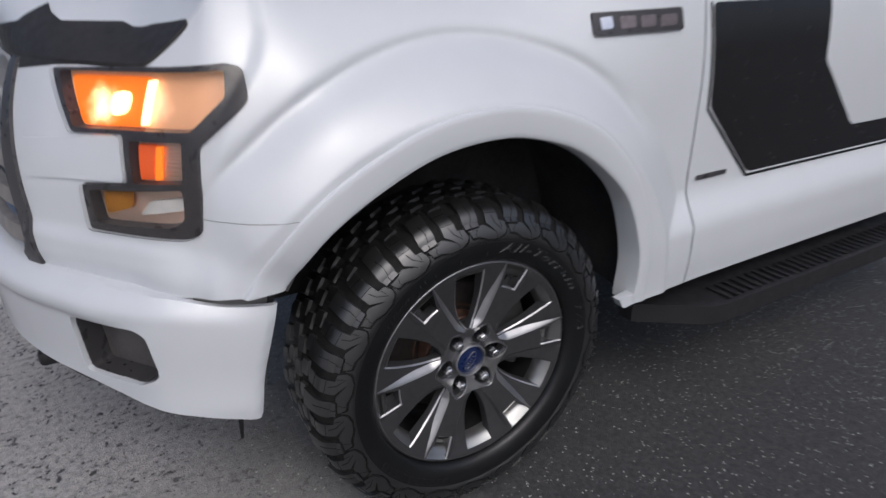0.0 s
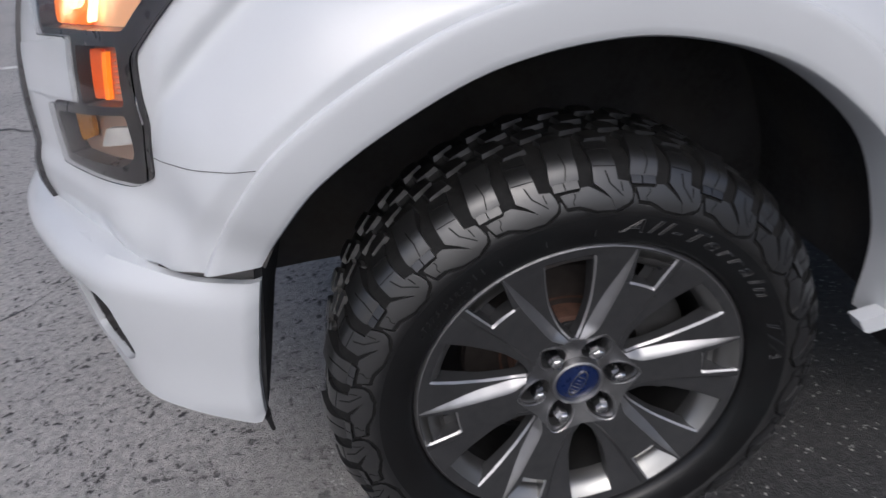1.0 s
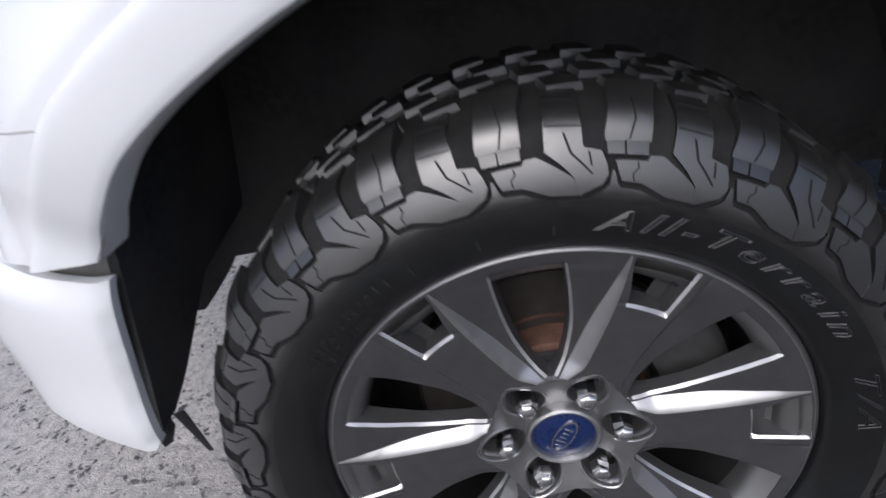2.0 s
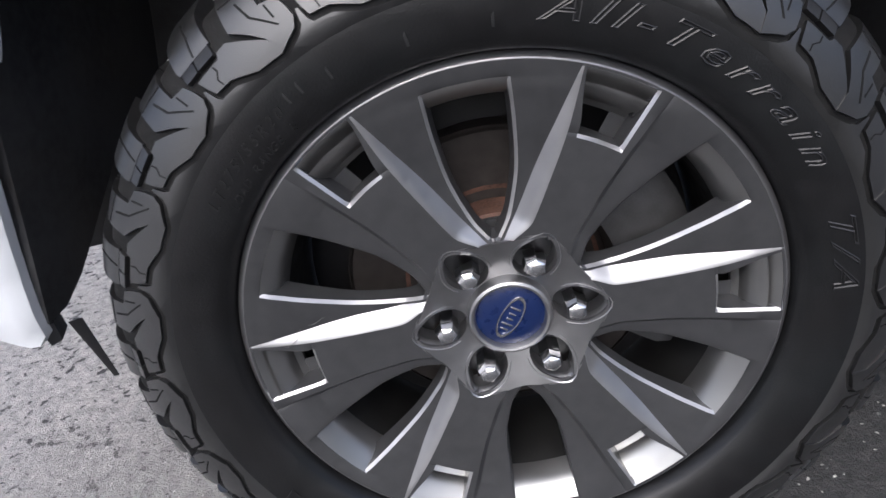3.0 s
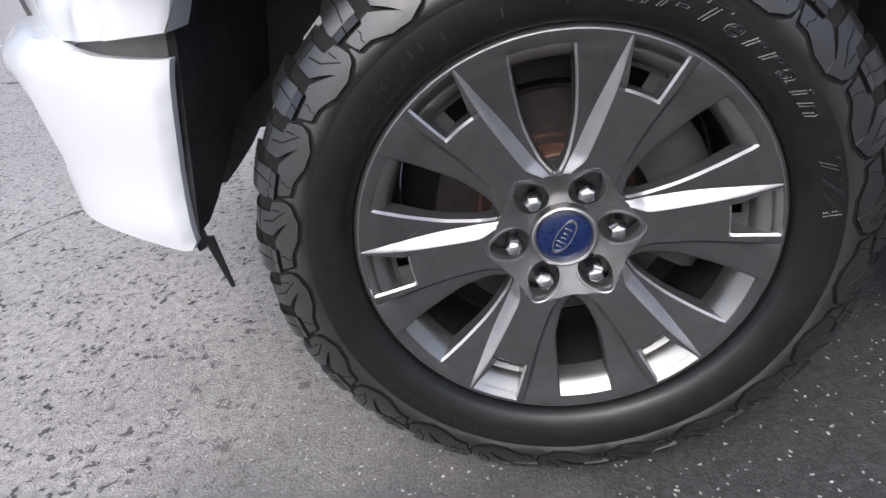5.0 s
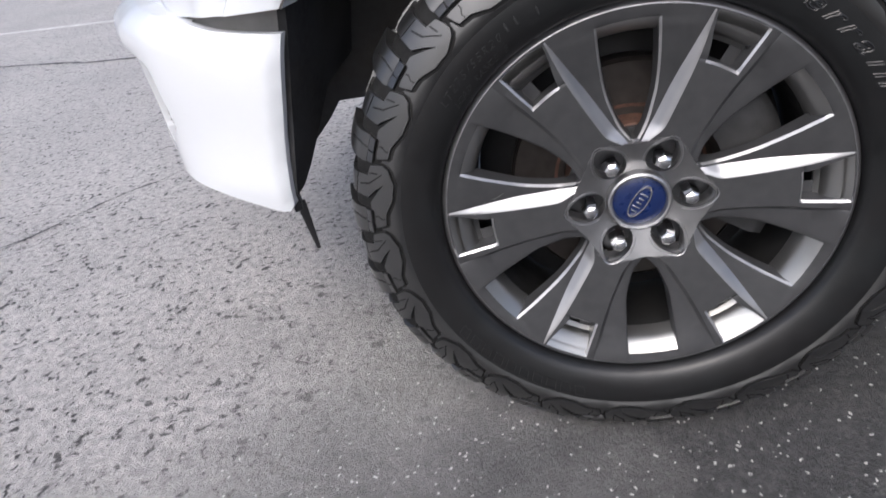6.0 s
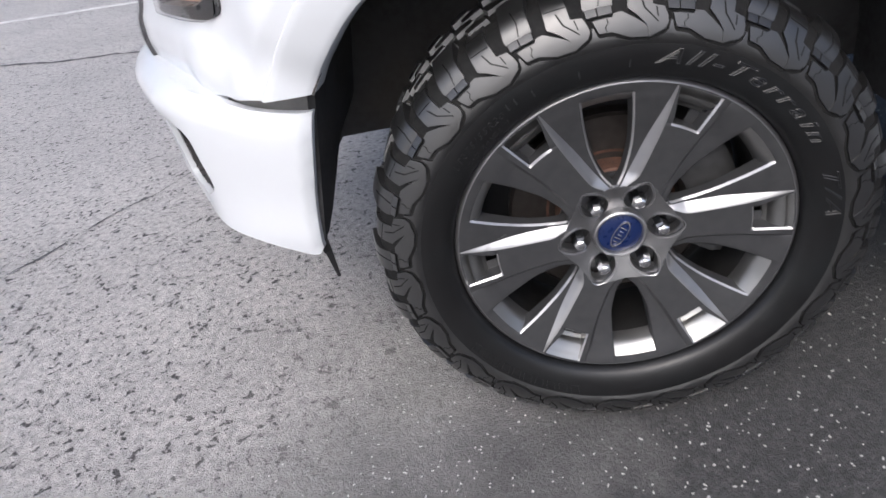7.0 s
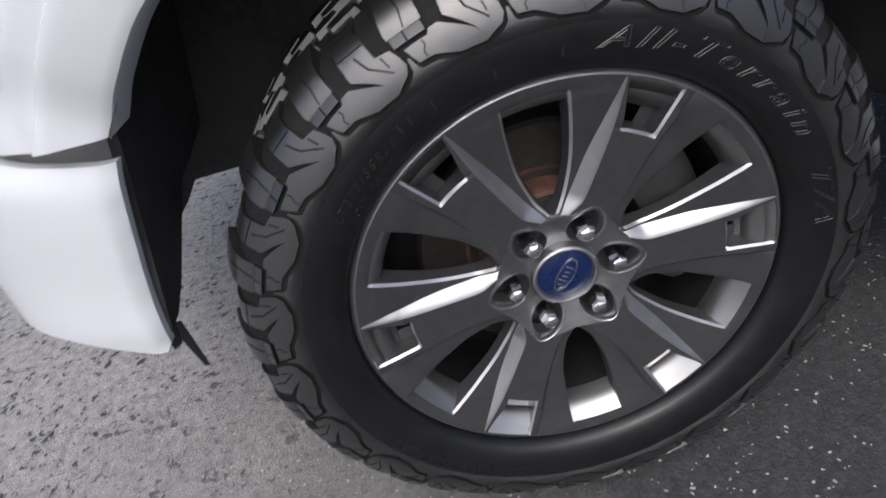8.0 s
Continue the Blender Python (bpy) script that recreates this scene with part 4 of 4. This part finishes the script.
def kind_of(i, j):
    """What covers the cell between rows i, i + 1 and columns j, j + 1 of a spoke."""
    r0, r1 = RADII[i], RADII[i + 1]
    in_window = r0 > WINDOW_IN - 1e-6 and r1 < WINDOW_OUT + 1e-6
    if in_window and (j < C_WIN or j >= C_HEEL):
        return None
    if r0 > NOTCH_IN - 1e-6 and r1 < NOTCH_OUT + 1e-6 and C_N1 <= j < C_N2:
        return None
    if in_window and C_WIN <= j < C_EDGE:
        return "window_edge"
    if C_LOW <= j < C_TOP and r1 < .2641:
        return "blade"
    if (abs(r1 - NOTCH_IN) < 1e-6 and C_N1 <= j < C_N2B) or (r0 > NOTCH_IN - 1e-6 and r1 < NOTCH_OUT + 1e-6 and C_N2 <= j < C_N2B):
        return "notch_edge"
    return "spoke"


def hub_radius(a):
    return .0945 - .0062 * math.cos(radians(6 * a))


def spoke_piece(kind, mirror):
    """One kind of cell of the spoke as a mesh; the painted spoke also gets its walls."""
    bm = bmesh.new()
    made = {}

    def at(i, j, down=0.0):
        key = (i, j, down)
        if key not in made:
            r, a, d = ROWS_OF_SPOKE[i][j]
            if abs(r - NOTCH_IN) < 1e-6 and C_N1 <= j <= C_N2:
                d += .0026
            lean = 0.0
            if down and j == C_WIN:
                lean = mm(-2.5, r)
            if down and j == C_HEEL:
                lean = mm(2.5, r)
            if r < .112:
                root = hub_radius(a) - .0012
                r = root + (r - .086) / .026 * (.112 - root)
            made[key] = bm.verts.new(polar(r, TURNED - mirror * (a + lean), face_y(r) + max(d, down)))
        return made[key]

    def quad(*vs):
        vs = list(dict.fromkeys(vs))
        if len(vs) > 2:
            try:
                bm.faces.new(vs if mirror > 0 else vs[::-1])
            except ValueError:
                pass

    cells = {(i, j) for i in range(len(RADII) - 1) for j in range(COLUMN[-1]) if kind_of(i, j)}
    for i, j in sorted(cells):
        if kind_of(i, j) == kind:
            quad(at(i, j), at(i, j + 1), at(i + 1, j + 1), at(i + 1, j))
    if kind == "spoke":
        for i, j in sorted(cells):
            for (di, dj), (p, q) in (((0, -1), ((i, j), (i + 1, j))), ((0, 1), ((i, j + 1), (i + 1, j + 1))), ((-1, 0), ((i, j), (i, j + 1))), ((1, 0), ((i + 1, j), (i + 1, j + 1)))):
                n = (i + di, j + dj)
                if n not in cells and 0 <= n[0] < len(RADII) - 1 and 0 <= n[1] < COLUMN[-1]:
                    if RADII[i] > NOTCH_IN and C_N1 <= j < C_N2 and di < 0:
                        continue
                    quad(at(*p), at(*q), at(*q, .032), at(*p, .032))
    return bm


def notch_floor(mirror):
    """The slope from the lip down into the notch, with an opening left beside the blade."""
    rows = []
    for r, d in ((NOTCH_OUT, .0006), (.2510, .0108), (.2385, .0212), (.2270, .0300)):
        n1, n2 = spoke_lines(r)[7][0], spoke_lines(r)[8][0]
        rows.append([polar(r, TURNED - mirror * (n1 + (n2 - n1) * k / 4), face_y(r) + d) for k in range(5)])
    return strip(rows)


def notch_back(mirror):
    rows = []
    for r in (.2275, .2168, .2060):
        rows.append([polar(r, TURNED - mirror * a, face_y(r) + .0292) for a in (32.6, 35.0, 38.0)])
    return strip(rows)


for mirror in (1, -1):
    for name, mat, label, bm, smooth in (("spoke", SPOKE, "dark grey painted spoke", spoke_piece("spoke", mirror), 28), ("blade", MACHINED, "bright machined blade", spoke_piece("blade", mirror), 60),
                                         ("window_edge", EDGE, "", spoke_piece("window_edge", mirror), 60), ("notch_edge", EDGE, "", spoke_piece("notch_edge", mirror), 40),
                                         ("notch_floor", SILVER, "silver slope inside a notch", notch_floor(mirror), 40), ("notch_back", SPOKE, "", notch_back(mirror), 40)):
        one = part(name, bm, mat, wheel, label, smooth)
        for k in range(3):
            ob = one if k == 0 else new(name, one.data)
            ob.parent = wheel
            ob.matrix_basis = Matrix.Translation((0, 0, AXLE)) @ Matrix.Rotation(radians(mirror * 60 * k), 4, "Y") @ Matrix.Translation((0, 0, -AXLE))
            if label and k:
                tagged(ob, label)

# hub, dished towards the cap, with bolt pockets
POCKET = [(.0215 * (1 + .42 * max(0, math.cos(w)) ** 3) * math.cos(w), .0205 * (1 + .1 * max(0, math.cos(w))) * math.sin(w)) for w in np.linspace(0, 2 * math.pi, 28, endpoint=False)]


def hub_y(r):
    return .0214 + .34 * max(0, .095 - r) - .11 * max(0, r - .095)


def pocket_at(k, grow=1.0):
    q = radians(TURNED + 30 + 60 * k)
    cx, cz = .0675 * math.cos(q), .0675 * math.sin(q)
    return [(cx + (a * math.cos(q) - b * math.sin(q)) * grow, cz + (a * math.sin(q) + b * math.cos(q)) * grow) for a, b in POCKET]


hub_edge = [(hub_radius(a) * math.cos(radians(a + TURNED)), hub_radius(a) * math.sin(radians(a + TURNED))) for a in range(0, 360, 5)]
hub_hole = [(.0395 * math.cos(radians(a)), .0395 * math.sin(radians(a))) for a in range(0, 360, 10)]
part("hub", patch(hub_edge, lambda x, z, o: (x, hub_y(math.hypot(x, z)) - o, AXLE + z), [hub_hole, *[pocket_at(k, 1.04) for k in range(6)]], .0024, .030), HUBGREY, wheel, "grey polished hub dished round its cap", 50)
part("hub_floor", lathe([(.030, .060), (.098, .060), (.098, .066), (.030, .066)], 60), SPOKE, wheel)
part("cap_ring", lathe([(.0446, .046), (.0443, .0290), (.0430, .0252), (.0405, .0237), (.0380, .0246), (.0364, .0285), (.0358, .034)], 72), MACHINED, wheel)
part("centre_cap", lathe([(.0362, .0315), (.030, .0290), (.018, .0272), (.0005, .0268)], 72), BLUE, wheel, "blue enamel centre cap with a pale oval")


def oval(rx, ry, tilt, w=.0011, n=40):
    rows = []
    for k in range(n + 1):
        t = 2 * math.pi * k / n
        row = []
        for s, y in ((1, .0285), (1, .0258), (1 - w / ry, .0258), (1 - w / ry, .0285)):
            px, pz = rx * s * math.cos(t), ry * s * math.sin(t)
            c, q = math.cos(tilt), math.sin(tilt)
            row.append((px * c - pz * q, y, AXLE + px * q + pz * c))
        rows.append(row)
    return prism(rows, False)


part("cap_oval", oval(.0262, .0112, radians(58), .0014), CHROME, wheel)
for j, (c, l) in enumerate(((-.0150, .009), (-.0085, .013), (-.002, .008), (.0045, .008), (.0115, .012))):
    bm = block(c - .0011, c + .0011, .0258, .0275, -l / 2, l / 2, .0005)
    bmesh.ops.rotate(bm, verts=bm.verts, cent=(0, 0, 0), matrix=Matrix.Rotation(radians(-58), 3, "Y"))
    bmesh.ops.translate(bm, verts=bm.verts, vec=(0, 0, AXLE))
    part("cap_mark", bm, CHROME, wheel)


def nut_mesh():
    rings = []
    for r, y in ((.0125, .062), (.0125, .0235), (.0118, .0205), (.0112, .0170), (.0098, .0140), (.0068, .0120), (.0030, .0112)):
        sides = [(r * (1) * math.cos(radians(60 * k)), y, r * math.sin(radians(60 * k))) for k in range(6)]
        rings.append(sides)
    return prism(rings)


for k in range(6):
    a = TURNED + 30 + 60 * k
    c = Vector(polar(.0675, a, 0))
    edge, rim = pocket_at(k), pocket_at(k, 1.2)
    rows = []
    for w in range(-9, 10):
        (x0, z0), (x1, z1) = edge[w], rim[w]
        y0, y1 = hub_y(math.hypot(x0, z0)) + .0040, hub_y(math.hypot(x1, z1)) - .0010
        rows.append([(x0, y0, AXLE + z0), (x1, y1, AXLE + z1), (x1, y1 + .006, AXLE + z1), (x0, y0 + .006, AXLE + z0)])
    part("pocket_edge", prism(rows), MACHINED, wheel, "", 50)
    bm = nut_mesh()
    bmesh.ops.rotate(bm, verts=bm.verts, cent=(0, 0, 0), matrix=Matrix.Rotation(radians(7 * k), 3, "Y"))
    bmesh.ops.translate(bm, verts=bm.verts, vec=(c.x, 0, c.z))
    part("lug_nut", bm, CHROME, wheel, "chrome lug nut", 25)

# brake
part("brake_disc", lathe([(.080, .085), (.092, .085), (.095, .118), (.135, .118), (.172, .116), (.175, .120), (.175, .146), (.172, .150), (.10, .150)], 72), IRON, wheel, "grey brake disc with a rusty hat")
part("disc_hat", lathe([(.020, .078), (.086, .078), (.0945, .083), (.0965, .119), (.112, .1175)], 72), RUST, wheel)
part("disc_edge", lathe([(.1752, .1165), (.1775, .119), (.1775, .147), (.1752, .1495)], 72), IRON, wheel)
rows = []
for a in np.linspace(-28, 38, 14):
    rows.append([polar(r, a, y) for r, y in ((.118, .105), (.125, .078), (.185, .072), (.208, .085), (.210, .165), (.182, .168), (.182, .108))])
part("brake_caliper", prism(rows), CALIPER, wheel, "cast grey brake caliper")
# Unseen shield, widened to the barrel to block light from behind the wheel.
part("dust_shield_blocker", lathe([(.06, .160), (.215, .160), (.2275, .168)], 60), BLACK, wheel)
part("suspension_knuckle", block(-.07, .08, .17, .33, .28, .52, .03), LINER, wheel)

# valve stem and scuffs
bm = prism([[(polar(.235, 57, 0)[0] + r * math.cos(w), y, polar(.235, 57, 0)[2] + r * math.sin(w)) for w in np.linspace(0, 2 * math.pi, 10, endpoint=False)] for r, y in ((.0060, .060), (.0058, .045), (.0042, .042), (.0042, .024), (.0028, .022))])
part("valve_stem", bm, BLACK, wheel, "black rubber valve stem")
for a0, a1, r0, r1 in ((177.5, 174.0, .232, .208), (171.0, 168.8, .205, .188), (175.5, 172.5, .224, .212)):
    rows = []
    for t in np.linspace(0, 1, 7):
        r, a = r0 + (r1 - r0) * t, a0 + (a1 - a0) * t + .5 * math.sin(t * 5)
        w = .10 * math.sin(math.pi * min(max(t, .05), .95)) + .02
        rows.append([polar(r, a + w, face_y(r) - .0006), polar(r, a - w, face_y(r) - .0006)])
    part("scuff_mark", strip(rows), SILVER, wheel, "pale scratch on the spoke")
